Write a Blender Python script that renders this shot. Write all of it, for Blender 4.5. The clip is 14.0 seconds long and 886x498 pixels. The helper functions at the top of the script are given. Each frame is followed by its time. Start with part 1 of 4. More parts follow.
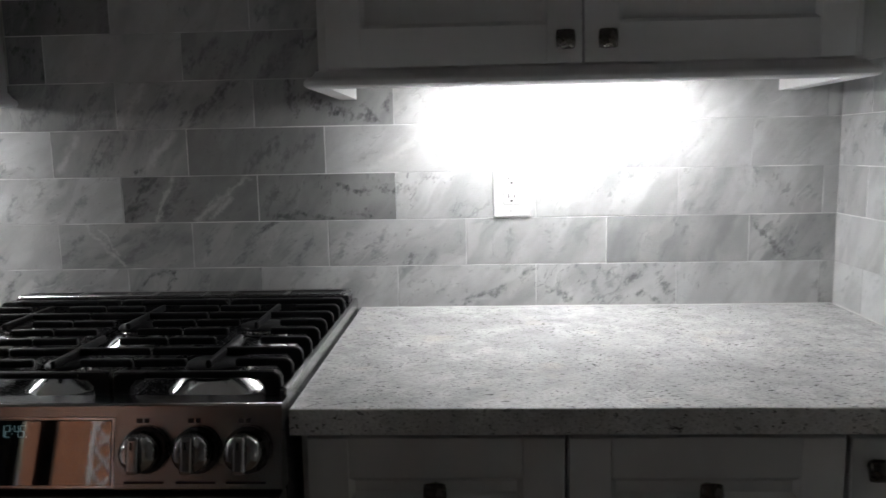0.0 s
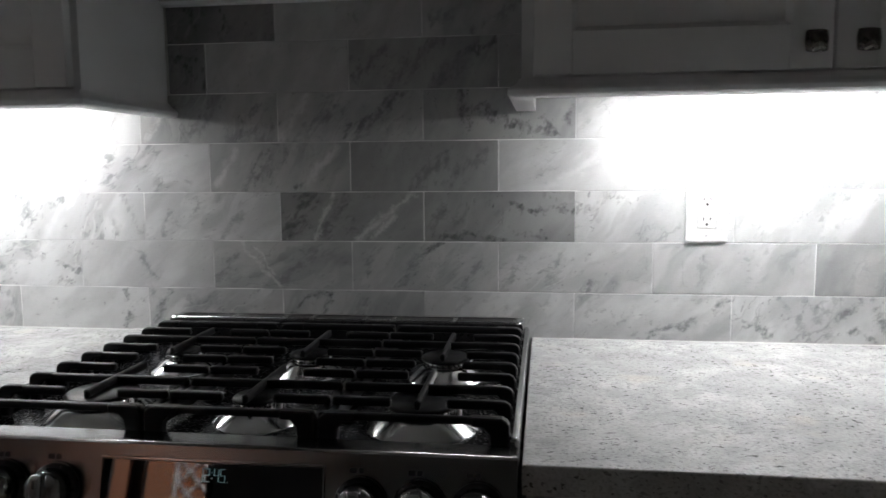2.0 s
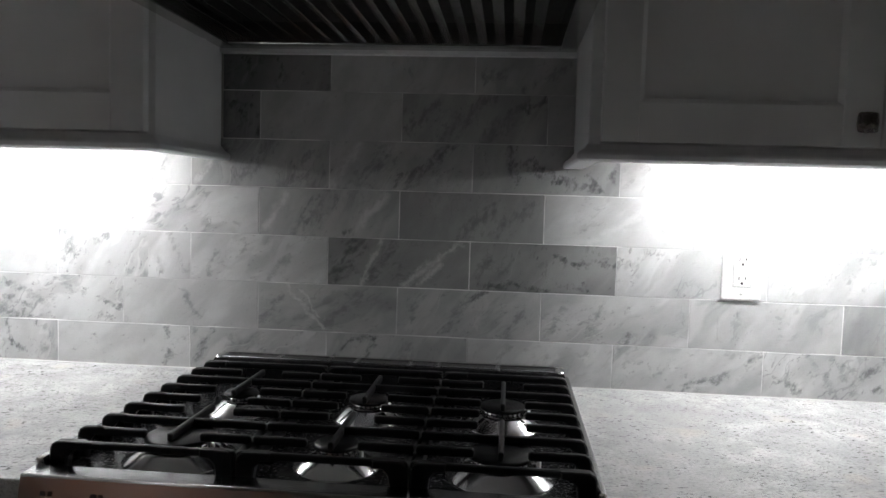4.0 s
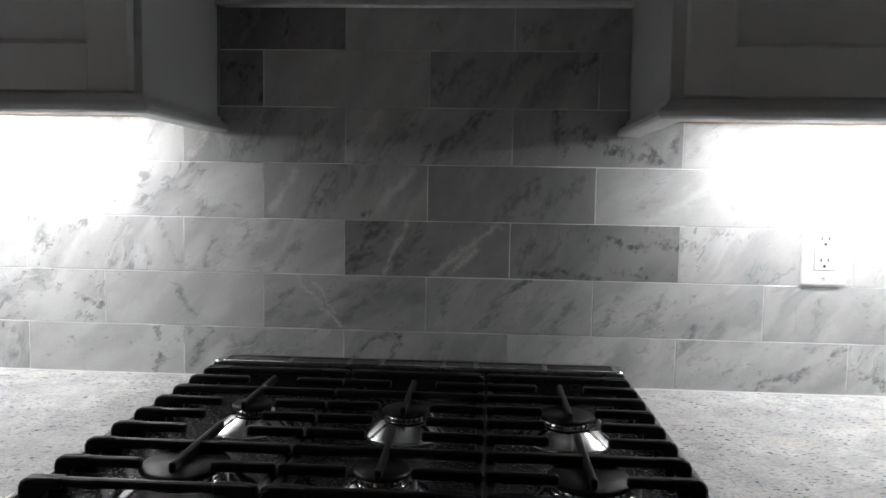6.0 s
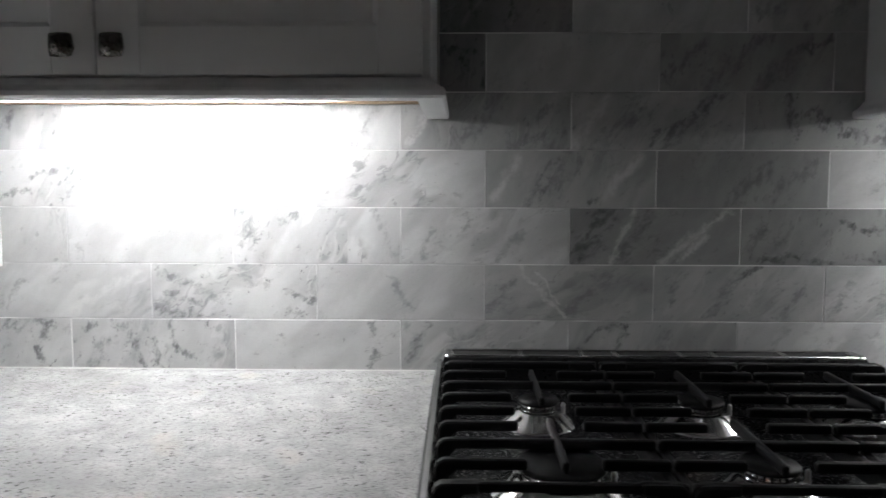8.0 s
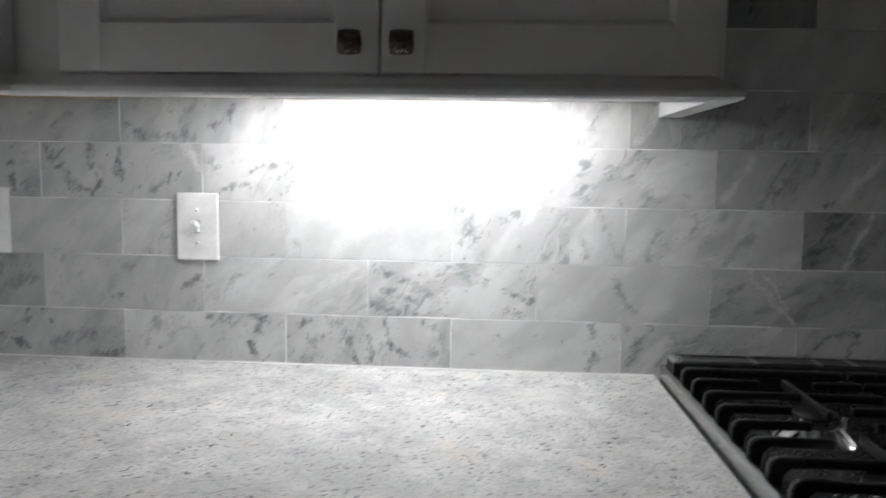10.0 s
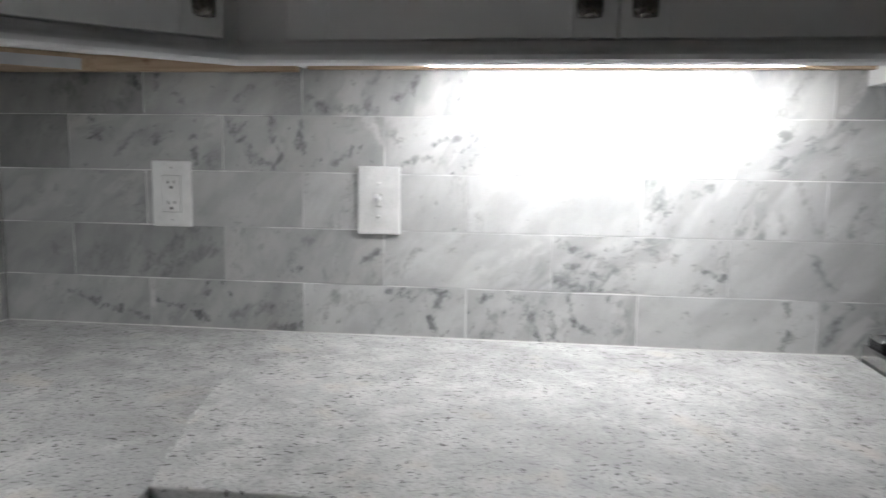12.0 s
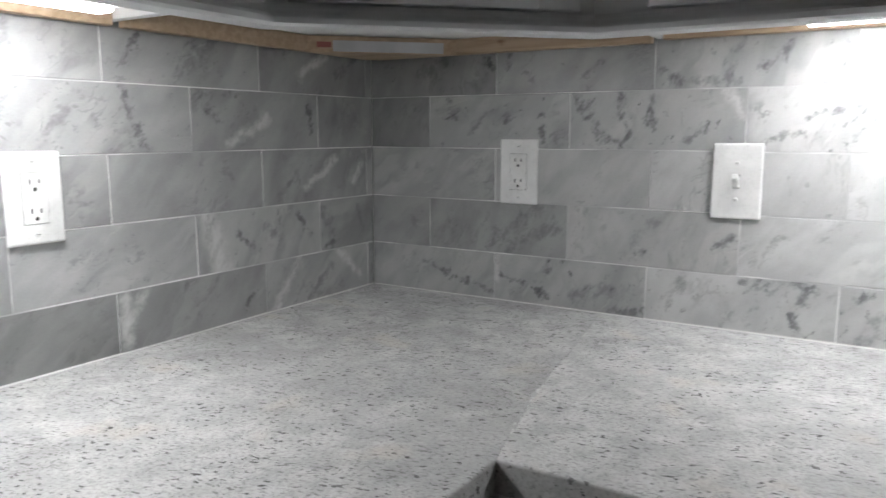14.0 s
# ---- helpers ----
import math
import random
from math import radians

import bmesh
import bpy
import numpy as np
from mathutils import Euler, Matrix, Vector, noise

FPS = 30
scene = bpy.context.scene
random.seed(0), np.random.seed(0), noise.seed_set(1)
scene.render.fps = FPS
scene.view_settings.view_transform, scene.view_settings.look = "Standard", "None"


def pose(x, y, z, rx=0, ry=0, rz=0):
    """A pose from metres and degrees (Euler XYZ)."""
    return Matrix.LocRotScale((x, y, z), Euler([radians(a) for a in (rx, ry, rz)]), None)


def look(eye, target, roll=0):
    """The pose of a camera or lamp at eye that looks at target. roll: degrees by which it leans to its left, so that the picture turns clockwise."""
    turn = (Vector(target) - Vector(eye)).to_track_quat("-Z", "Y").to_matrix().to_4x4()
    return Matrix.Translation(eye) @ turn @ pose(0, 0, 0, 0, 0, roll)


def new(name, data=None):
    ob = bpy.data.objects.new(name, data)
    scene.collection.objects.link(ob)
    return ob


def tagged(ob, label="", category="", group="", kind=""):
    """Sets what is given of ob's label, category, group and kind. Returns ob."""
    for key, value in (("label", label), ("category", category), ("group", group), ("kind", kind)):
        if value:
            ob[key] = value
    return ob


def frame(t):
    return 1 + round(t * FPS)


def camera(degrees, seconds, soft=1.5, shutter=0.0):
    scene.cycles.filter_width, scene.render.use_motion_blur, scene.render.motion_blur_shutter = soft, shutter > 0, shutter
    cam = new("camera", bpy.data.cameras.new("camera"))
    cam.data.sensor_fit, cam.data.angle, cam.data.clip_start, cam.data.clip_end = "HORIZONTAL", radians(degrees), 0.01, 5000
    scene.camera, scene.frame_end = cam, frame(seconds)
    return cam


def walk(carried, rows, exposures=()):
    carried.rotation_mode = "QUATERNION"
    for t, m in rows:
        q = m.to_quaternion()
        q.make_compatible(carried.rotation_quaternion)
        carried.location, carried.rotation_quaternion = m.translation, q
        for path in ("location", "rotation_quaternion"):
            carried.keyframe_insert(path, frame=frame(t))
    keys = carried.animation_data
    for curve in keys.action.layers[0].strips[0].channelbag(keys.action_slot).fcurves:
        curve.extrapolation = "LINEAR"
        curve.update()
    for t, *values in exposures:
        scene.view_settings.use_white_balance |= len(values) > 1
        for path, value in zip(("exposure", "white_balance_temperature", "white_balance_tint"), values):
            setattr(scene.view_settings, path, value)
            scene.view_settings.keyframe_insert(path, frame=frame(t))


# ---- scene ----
cam = camera(61.4, 14.0, shutter=0.4)
PATH = [
    (0, (0.787, -1.634, 1.275), (0.698, 0.346, 1.007), -1.1),
    (0.5, (0.705, -1.591, 1.265), (0.586, 0.388, 1.0), -1.0),
    (1, (0.647, -1.572, 1.271), (0.492, 0.408, 1.033), -1.4),
    (1.5, (0.596, -1.534, 1.271), (0.394, 0.438, 1.009), -3.1),
    (2, (0.551, -1.513, 1.276), (0.283, 0.456, 1.055), -0.5),
    (2.5, (0.501, -1.507, 1.279), (0.218, 0.456, 1.022), 0.4),
    (3, (0.451, -1.547, 1.313), (0.26, 0.431, 1.083), 1.2),
    (3.2, (0.445, -1.58, 1.324), (0.238, 0.402, 1.148), 1.7),
    (5.3, (0.289, -1.505, 1.287), (0.182, 0.489, 1.169), 1.6),
    (5.5, (0.288, -1.466, 1.288), (0.17, 0.526, 1.158), 1.5),
    (6, (0.266, -1.371, 1.275), (0.146, 0.62, 1.128), 1.0),
    (6.5, (0.23, -1.327, 1.268), (0.07, 0.663, 1.134), 0.6),
    (7, (0.106, -1.325, 1.262), (-0.007, 0.668, 1.132), 0.2),
    (7.5, (-0.068, -1.345, 1.267), (-0.122, 0.65, 1.128), 0.0),
    (7.7, (-0.126, -1.353, 1.265), (-0.173, 0.639, 1.096), 0.1),
    (9.8, (-0.5, -1.326, 1.281), (-0.579, 0.665, 1.106), 0.5),
    (10, (-0.545, -1.337, 1.286), (-0.671, 0.647, 1.076), 0.9),
    (10.5, (-0.628, -1.369, 1.283), (-0.769, 0.609, 1.022), 0.5),
    (11, (-0.681, -1.393, 1.273), (-0.828, 0.583, 1.006), -0.4),
    (11.5, (-0.734, -1.381, 1.266), (-0.864, 0.594, 0.98), 0.0),
    (12, (-0.797, -1.338, 1.262), (-1.041, 0.631, 1.009), 0.8),
    (12.5, (-0.843, -1.315, 1.254), (-1.398, 0.59, 0.998), 1.4),
    (13, (-0.835, -1.317, 1.261), (-1.591, 0.512, 0.979), 0.2),
    (13.5, (-0.836, -1.313, 1.257), (-1.712, 0.46, 0.961), 0.6),
    (14, (-0.842, -1.303, 1.257), (-1.885, 0.374, 0.946), -0.0),
]
EXPOSURES = [(0.0, 0.66), (2.5, 0.66), (6.5, 0.62), (9.8, 0.55), (11.5, 0.52), (12.5, 0.52), (14.0, 0.62)]
walk(cam, [(t, look(eye, target, roll)) for t, eye, target, roll in PATH], EXPOSURES)

# ---- world, daylight, exposure ----
SUN_EL, SUN_ROT = radians(50), radians(8)
world = bpy.data.worlds.new("world")
scene.world = world
world.use_nodes = True
wn = world.node_tree.nodes
sky = wn.new("ShaderNodeTexSky")
sky.sky_type = "NISHITA"
sky.sun_disc = False
sky.sun_elevation, sky.sun_rotation = SUN_EL, SUN_ROT
world.node_tree.links.new(sky.outputs[0], wn["Background"].inputs[0])
wn["Background"].inputs[1].default_value = 0.15
sun_data = bpy.data.lights.new("sun", "SUN")
sun_data.energy, sun_data.angle, sun_data.color = 5.0, radians(0.5), (1.0, 0.95, 0.88)
sun = new("sun", sun_data)
sun.matrix_world = look((0, 0, 0), (-math.sin(SUN_ROT) * math.cos(SUN_EL), -math.cos(SUN_ROT) * math.cos(SUN_EL), -math.sin(SUN_EL)))
LAMP = 45.0


# ---- materials ----
class Nodes:
    """A small builder for node materials."""

    def __init__(self, name, group=False):
        if group:
            self.tree = bpy.data.node_groups.new(name, "ShaderNodeTree")
            return
        self.mat = bpy.data.materials.new(name)
        self.mat.use_nodes = True
        self.tree = self.mat.node_tree
        self.bsdf = self.tree.nodes["Principled BSDF"]

    def add(self, kind, ins=None):
        n = self.tree.nodes.new(kind)
        for k, v in (ins or {}).items():
            self.put(n.inputs[k], v)
        return n

    def put(self, socket, v):
        if isinstance(v, bpy.types.NodeSocket):
            self.tree.links.new(v, socket)
        else:
            socket.default_value = v

    def math(self, op, a, b=0.0, clamp=False):
        n = self.add("ShaderNodeMath", {0: a, 1: b})
        n.operation, n.use_clamp = op, clamp
        return n.outputs[0]

    def vmath(self, op, a, b=(0, 0, 0)):
        n = self.add("ShaderNodeVectorMath", {0: a, 1: b})
        n.operation = op
        return n.outputs[0]

    def noise(self, vec, scale, detail=3.0, rough=0.5, distort=0.0):
        return self.add("ShaderNodeTexNoise", {"Vector": vec, "Scale": scale, "Detail": detail, "Roughness": rough, "Distortion": distort}).outputs[0]

    def ramp(self, fac, lo, hi, a=0.0, b=1.0):
        n = self.add("ShaderNodeMapRange", {0: fac, 1: lo, 2: hi, 3: a, 4: b})
        n.interpolation_type = "SMOOTHSTEP"
        return n.outputs[0]

    def mix(self, fac, a, b, blend="MIX"):
        n = self.add("ShaderNodeMix", {0: fac})
        n.data_type, n.blend_type = "RGBA", blend
        self.put(n.inputs[6], a), self.put(n.inputs[7], b)
        return n.outputs[2]

    def coords(self, scale=(1, 1, 1), rot=(0, 0, 0)):
        tc = self.add("ShaderNodeTexCoord").outputs["Object"]
        return self.add("ShaderNodeMapping", {"Vector": tc, "Scale": scale, "Rotation": rot}).outputs[0]

    def bump(self, height, strength, dist):
        n = self.add("ShaderNodeBump", {"Height": height, "Strength": strength, "Distance": dist})
        self.put(self.bsdf.inputs["Normal"], n.outputs[0])

    def set(self, **kw):
        for k, v in kw.items():
            self.put(self.bsdf.inputs[k.replace("_", " ")], v)
        return self


def rgb(v, warm=0.0):
    return (v * (1 + warm), v, v * (1 - warm), 1)


def marble_group():
    """Grey marble with leaning bands, clouds and specks; it gives the colour, the tone, the cloud and the stone's own coordinates."""
    n = Nodes("marble", True)
    info = n.add("ShaderNodeObjectInfo")
    rnd = info.outputs["Random"]
    sep = n.add("ShaderNodeSeparateColor", {0: info.outputs["Color"]})
    tone, vein_amt, dark_amt = sep.outputs[0], sep.outputs[1], sep.outputs[2]
    off = n.add("ShaderNodeCombineXYZ", {0: n.math("MULTIPLY", rnd, 37.0), 1: n.math("MULTIPLY", rnd, 113.0), 2: n.math("MULTIPLY", rnd, 71.0)}).outputs[0]
    tc = n.add("ShaderNodeTexCoord").outputs["Object"]
    # veins lean by an angle that differs from tile to tile
    lean = n.math("ADD", n.math("MULTIPLY", rnd, 0.75), 0.50)
    turned = n.add("ShaderNodeVectorRotate", {"Vector": tc, "Axis": (0, 1, 0), "Angle": lean}).outputs[0]
    v = n.vmath("ADD", turned, off)
    warp = n.noise(n.vmath("MULTIPLY", v, (9, 9, 9)), 1.0, 3)
    wv = n.vmath("ADD", v, n.vmath("MULTIPLY", n.add("ShaderNodeCombineXYZ", {0: warp, 1: 0.0, 2: warp}).outputs[0], (0.05, 0, 0.07)))
    band = n.noise(n.vmath("MULTIPLY", wv, (3.2, 3.2, 15)), 1.0, 2.5, 0.5)
    streak = n.noise(n.vmath("ADD", n.vmath("MULTIPLY", wv, (8, 8, 30)), (3, 1, 7)), 1.0, 3, 0.5)
    cloud = n.noise(n.vmath("MULTIPLY", v, (9, 9, 17)), 1.0, 3, 0.55)
    line = n.noise(n.vmath("MULTIPLY", wv, (6, 9, 15)), 1.0, 4, 0.6)
    thin = n.ramp(n.math("ABSOLUTE", n.math("SUBTRACT", line, 0.5)), 0.002, 0.016, 1.0, 0.0)
    seam = n.ramp(n.math("ABSOLUTE", n.math("SUBTRACT", n.noise(n.vmath("ADD", n.vmath("MULTIPLY", wv, (3, 3, 11)), (1, 8, 5)), 1.0, 3, 0.5), 0.5)), 0.002, 0.014, 1.0, 0.0)
    patch = n.ramp(n.noise(n.vmath("MULTIPLY", v, (13, 13, 13)), 1.0, 2), 0.47, 0.62)
    patch_b = n.ramp(n.noise(n.vmath("ADD", n.vmath("MULTIPLY", v, (9, 9, 9)), (2, 6, 4)), 1.0, 2), 0.50, 0.64)
    spots = n.ramp(n.noise(n.vmath("MULTIPLY", wv, (30, 30, 52)), 1.0, 4, 0.62), 0.57, 0.68)
    blots = n.ramp(n.noise(n.vmath("ADD", n.vmath("MULTIPLY", wv, (14, 14, 30)), (4, 4, 9)), 1.0, 5, 0.64), 0.545, 0.64)
    pale = n.ramp(n.noise(n.vmath("ADD", n.vmath("MULTIPLY", wv, (5, 5, 17)), (7, 3, 1)), 1.0, 2), 0.58, 0.64)
    dots = n.ramp(n.noise(n.vmath("ADD", n.vmath("MULTIPLY", wv, (70, 70, 120)), (5, 1, 8)), 1.0, 3, 0.6), 0.61, 0.67)
    grain = n.noise(n.vmath("MULTIPLY", tc, (320, 320, 320)), 1.0, 2)
    light = n.mix(n.ramp(cloud, 0.34, 0.66), (0.52, 0.525, 0.528, 1), (0.64, 0.644, 0.642, 1))
    c = n.mix(n.math("MULTIPLY", n.ramp(band, 0.46, 0.66), n.math("MULTIPLY", vein_amt, 0.62)), light, (0.29, 0.295, 0.30, 1))
    c = n.mix(n.math("MULTIPLY", n.math("MULTIPLY", n.ramp(streak, 0.52, 0.68), patch_b), n.math("MULTIPLY", vein_amt, 0.55)), c, (0.24, 0.245, 0.25, 1))
    c = n.mix(n.math("MULTIPLY", pale, n.math("ADD", n.math("MULTIPLY", vein_amt, 0.6), 0.05)), c, (0.70, 0.70, 0.69, 1))
    c = n.mix(n.math("MULTIPLY", n.math("MULTIPLY", seam, patch), n.math("MULTIPLY", vein_amt, 0.5)), c, (0.74, 0.74, 0.73, 1))
    c = n.mix(n.math("MULTIPLY", n.math("MULTIPLY", spots, patch), n.math("MULTIPLY", vein_amt, 0.60)), c, (0.20, 0.205, 0.215, 1))
    c = n.mix(n.math("MULTIPLY", n.math("MULTIPLY", thin, patch_b), n.math("ADD", n.math("MULTIPLY", dark_amt, 0.5), 0.10)), c, (0.17, 0.175, 0.185, 1))
    c = n.mix(n.math("MULTIPLY", n.math("MULTIPLY", blots, patch_b), n.math("MULTIPLY", dark_amt, 0.85)), c, (0.15, 0.155, 0.162, 1))
    c = n.mix(n.math("MULTIPLY", n.math("MULTIPLY", dots, patch), n.math("ADD", n.math("MULTIPLY", dark_amt, 0.5), 0.15)), c, (0.12, 0.125, 0.13, 1))
    c = n.mix(1.0, c, n.add("ShaderNodeCombineColor", {i: n.ramp(grain, 0.2, 0.8, 0.96, 1.03) for i in range(3)}).outputs[0], "MULTIPLY")
    end = n.tree.nodes.new("NodeGroupOutput")
    for name, kind, value in (("Color", "NodeSocketColor", c), ("Tone", "NodeSocketFloat", tone), ("Cloud", "NodeSocketFloat", cloud), ("Stone", "NodeSocketVector", v)):
        n.tree.interface.new_socket(name, in_out="OUTPUT", socket_type=kind)
        n.put(end.inputs[name], value)
    return n.tree


STONE = {"dark": ((0.13, 0.135, 0.142, 1), 0.74), "grey": ((0.26, 0.265, 0.275, 1), 0.65), "white": ((0.68, 0.68, 0.67, 1), 0.68)}
MARBLE_BASE = marble_group()


def make_marble(veins=(), w=0.3, h=0.1):
    """Marble for a tile w by h; veins are ragged strokes (u, v, u, v, width, kind) across it, u and v from 0 to 1."""
    n = Nodes("marble_tile")
    g = n.add("ShaderNodeGroup")
    g.node_tree = MARBLE_BASE
    c, tone, cloud, v = g.outputs["Color"], g.outputs["Tone"], g.outputs["Cloud"], g.outputs["Stone"]
    if veins:
        tc = n.add("ShaderNodeTexCoord").outputs["Object"]
        shake = n.add("ShaderNodeTexNoise", {"Vector": v, "Scale": 26.0, "Detail": 5.0, "Roughness": 0.70}).outputs[1]
        ragged = n.vmath("ADD", tc, n.vmath("MULTIPLY", n.vmath("SUBTRACT", shake, (0.5, 0.5, 0.5)), (0.045, 0.0, 0.045)))
        ragged = n.vmath("MULTIPLY", ragged, (1, 0, 1))
        blotch = n.noise(n.vmath("MULTIPLY", v, (42, 42, 80)), 1.0, 6, 0.68)
    toned = False
    for u0, v0, u1, v1, wide, kind in sorted(veins, key=lambda m: m[5] == "white"):
        if kind == "white" and not toned:
            c, toned = n.mix(1.0, c, n.add("ShaderNodeCombineColor", {0: tone, 1: tone, 2: tone}).outputs[0], "MULTIPLY"), True
        a = Vector(((u0 - 0.5) * w, 0, (v0 - 0.5) * h))
        d = Vector(((u1 - 0.5) * w, 0, (v1 - 0.5) * h)) - a
        p = n.vmath("SUBTRACT", ragged, tuple(a))
        dot = n.add("ShaderNodeVectorMath", {0: p, 1: tuple(d)})
        dot.operation = "DOT_PRODUCT"
        along = n.math("DIVIDE", dot.outputs["Value"], max(d.length_squared, 1e-8), True)
        back = n.vmath("MULTIPLY", n.add("ShaderNodeCombineXYZ", {0: along, 1: along, 2: along}).outputs[0], tuple(d))
        far = n.add("ShaderNodeVectorMath", {0: n.vmath("SUBTRACT", p, back)})
        far.operation = "LENGTH"
        tint, amount = STONE[kind]
        if kind == "white":
            mask = n.math("MULTIPLY", n.ramp(far.outputs["Value"], 0.0, wide * 1.5, 1.0, 0.0), n.ramp(blotch, 0.32, 0.58, 0.15, 1.0))
        else:
            # a soft halo that the stone's own blotches break up
            halo = n.math("MULTIPLY", n.ramp(far.outputs["Value"], 0.0, wide * 2.0 + 0.007, 1.0, 0.0), 0.24)
            mask = n.ramp(n.math("ADD", halo, blotch), 0.60, 0.86)
        c = n.mix(n.math("MULTIPLY", mask, amount), c, tint)
    if not toned:
        c = n.mix(1.0, c, n.add("ShaderNodeCombineColor", {0: tone, 1: tone, 2: tone}).outputs[0], "MULTIPLY")
    n.set(Base_Color=c, Roughness=n.ramp(cloud, 0.3, 0.7, 0.28, 0.40), Specular_IOR_Level=0.4)
    n.bump(n.noise(n.vmath("MULTIPLY", v, (60, 60, 60)), 1.0, 3), 0.06, 0.002)
    return n.mat


def make_granite():
    n = Nodes("granite")
    slab = n.math("MULTIPLY", n.add("ShaderNodeObjectInfo").outputs["Random"], 23.0)
    shift = n.add("ShaderNodeCombineXYZ", {0: slab, 1: slab, 2: 0.0}).outputs[0]
    v = n.vmath("ADD", n.coords(), shift)
    big = n.noise(v, 3.2, 4, 0.55)
    mid = n.noise(v, 22, 4, 0.6)
    fine = n.noise(v, 210, 3, 0.6)
    bend = n.noise(v, 4.0, 2)
    sv = n.vmath("ADD", n.vmath("ADD", n.coords((1, 1, 1), (0, 0, radians(-14))), shift), n.vmath("MULTIPLY", n.add("ShaderNodeCombineXYZ", {0: bend, 1: bend, 2: 0.0}).outputs[0], (0.06, 0.06, 0)))
    fleck = n.noise(n.vmath("MULTIPLY", sv, (92, 165, 130)), 1.0, 2.5, 0.58)
    fleck_b = n.noise(n.vmath("ADD", n.vmath("MULTIPLY", sv, (190, 300, 240)), (3, 9, 2)), 1.0, 2, 0.5)
    where = n.ramp(n.noise(v, 6.5, 3, 0.6), 0.36, 0.64, 0.25, 1.0)
    near = n.ramp(n.noise(n.vmath("ADD", v, (5, 2, 0)), 14, 3, 0.6), 0.40, 0.60, 0.35, 1.0)
    dark = n.math("MULTIPLY", n.ramp(fleck, 0.604, 0.638), near)
    dark_b = n.math("MULTIPLY", n.ramp(fleck_b, 0.600, 0.645), where)
    c = n.mix(n.ramp(mid, 0.32, 0.68), (0.55, 0.55, 0.548, 1), (0.71, 0.71, 0.705, 1))
    c = n.mix(n.ramp(big, 0.44, 0.66, 0.0, 0.55), c, (0.42, 0.42, 0.42, 1))
    c = n.mix(n.math("MULTIPLY", n.ramp(n.noise(sv, 34, 4, 0.62), 0.50, 0.66, 0.0, 0.42), where), c, (0.36, 0.36, 0.362, 1))
    c = n.mix(n.ramp(fine, 0.42, 0.68, 0.0, 0.46), c, (0.34, 0.335, 0.33, 1))
    c = n.mix(n.ramp(n.noise(n.vmath("ADD", sv, (1, 7, 0)), 15, 3, 0.6), 0.60, 0.74, 0.0, 0.35), c, (0.76, 0.76, 0.75, 1))
    c = n.mix(n.ramp(n.noise(v, 11, 2), 0.60, 0.75, 0.0, 0.35), c, (0.62, 0.55, 0.47, 1))
    c = n.mix(n.math("MULTIPLY", dark_b, 0.55), c, (0.14, 0.137, 0.133, 1))
    c = n.mix(n.math("MULTIPLY", dark, 0.85), c, (0.07, 0.067, 0.065, 1))
    c = n.mix(1.0, c, n.add("ShaderNodeObjectInfo").outputs["Color"], "MULTIPLY")
    n.set(Base_Color=c, Roughness=n.ramp(mid, 0.3, 0.7, 0.10, 0.19), Specular_IOR_Level=0.5)
    n.bump(fine, 0.03, 0.001)
    return n.mat


def make_paint(name, base, rough=0.38, speck=0.04):
    n = Nodes(name)
    v = n.coords()
    a = n.noise(v, 5, 3)
    b = n.noise(v, 160, 2)
    c = n.mix(n.ramp(a, 0.3, 0.7), tuple(x * (1 - speck) for x in base[:3]) + (1,), base)
    n.set(Base_Color=c, Roughness=n.ramp(b, 0.3, 0.7, rough - 0.05, rough + 0.08))
    n.bump(b, 0.05, 0.0006)
    return n.mat


def make_grout():
    n = Nodes("grout")
    v = n.coords()
    c = n.mix(n.ramp(n.noise(v, 5, 3, 0.6), 0.40, 0.60), (0.46, 0.465, 0.47, 1), (0.84, 0.84, 0.83, 1))
    n.set(Base_Color=c, Roughness=0.85)
    n.bump(n.noise(v, 500, 2), 0.2, 0.0006)
    return n.mat


def make_steel(name, base=0.55, rough=0.27, stretch=(3, 260, 260)):
    n = Nodes(name)
    brushed = n.noise(n.coords(stretch), 1.0, 3, 0.6)
    smear = n.noise(n.coords((9, 9, 9)), 1.0, 3)
    n.set(Base_Color=rgb(base), Metallic=1.0, Roughness=n.math("ADD", n.ramp(brushed, 0.3, 0.7, rough - 0.012, rough + 0.015), n.ramp(smear, 0.4, 0.7, 0.0, 0.02)))
    n.bump(brushed, 0.004, 0.0001)
    return n.mat


def make_plain(name, base, rough, metal=0.0, bump=0.0, scale=200.0, spec=0.5):
    n = Nodes(name)
    v = n.coords()
    a = n.noise(v, scale, 3)
    b = n.noise(v, 14, 3)
    c = n.mix(n.ramp(b, 0.3, 0.7), tuple(x * 0.82 for x in base[:3]) + (1,), base)
    n.set(Base_Color=c, Roughness=n.ramp(a, 0.3, 0.7, max(0.02, rough - 0.05), rough + 0.07), Metallic=metal, Specular_IOR_Level=spec)
    if bump:
        n.bump(a, bump, 0.0008)
    return n.mat


def make_wood():
    n = Nodes("raw_pine")
    g = n.noise(n.coords((6, 90, 90)), 1.0, 4, 0.6, 0.6)
    k = n.noise(n.coords((14, 14, 30)), 1.0, 2)
    c = n.mix(n.ramp(g, 0.3, 0.7), (0.34, 0.24, 0.155, 1), (0.46, 0.34, 0.23, 1))
    c = n.mix(n.ramp(k, 0.66, 0.78), c, (0.16, 0.07, 0.03, 1))
    n.set(Base_Color=c, Roughness=0.6)
    return n.mat


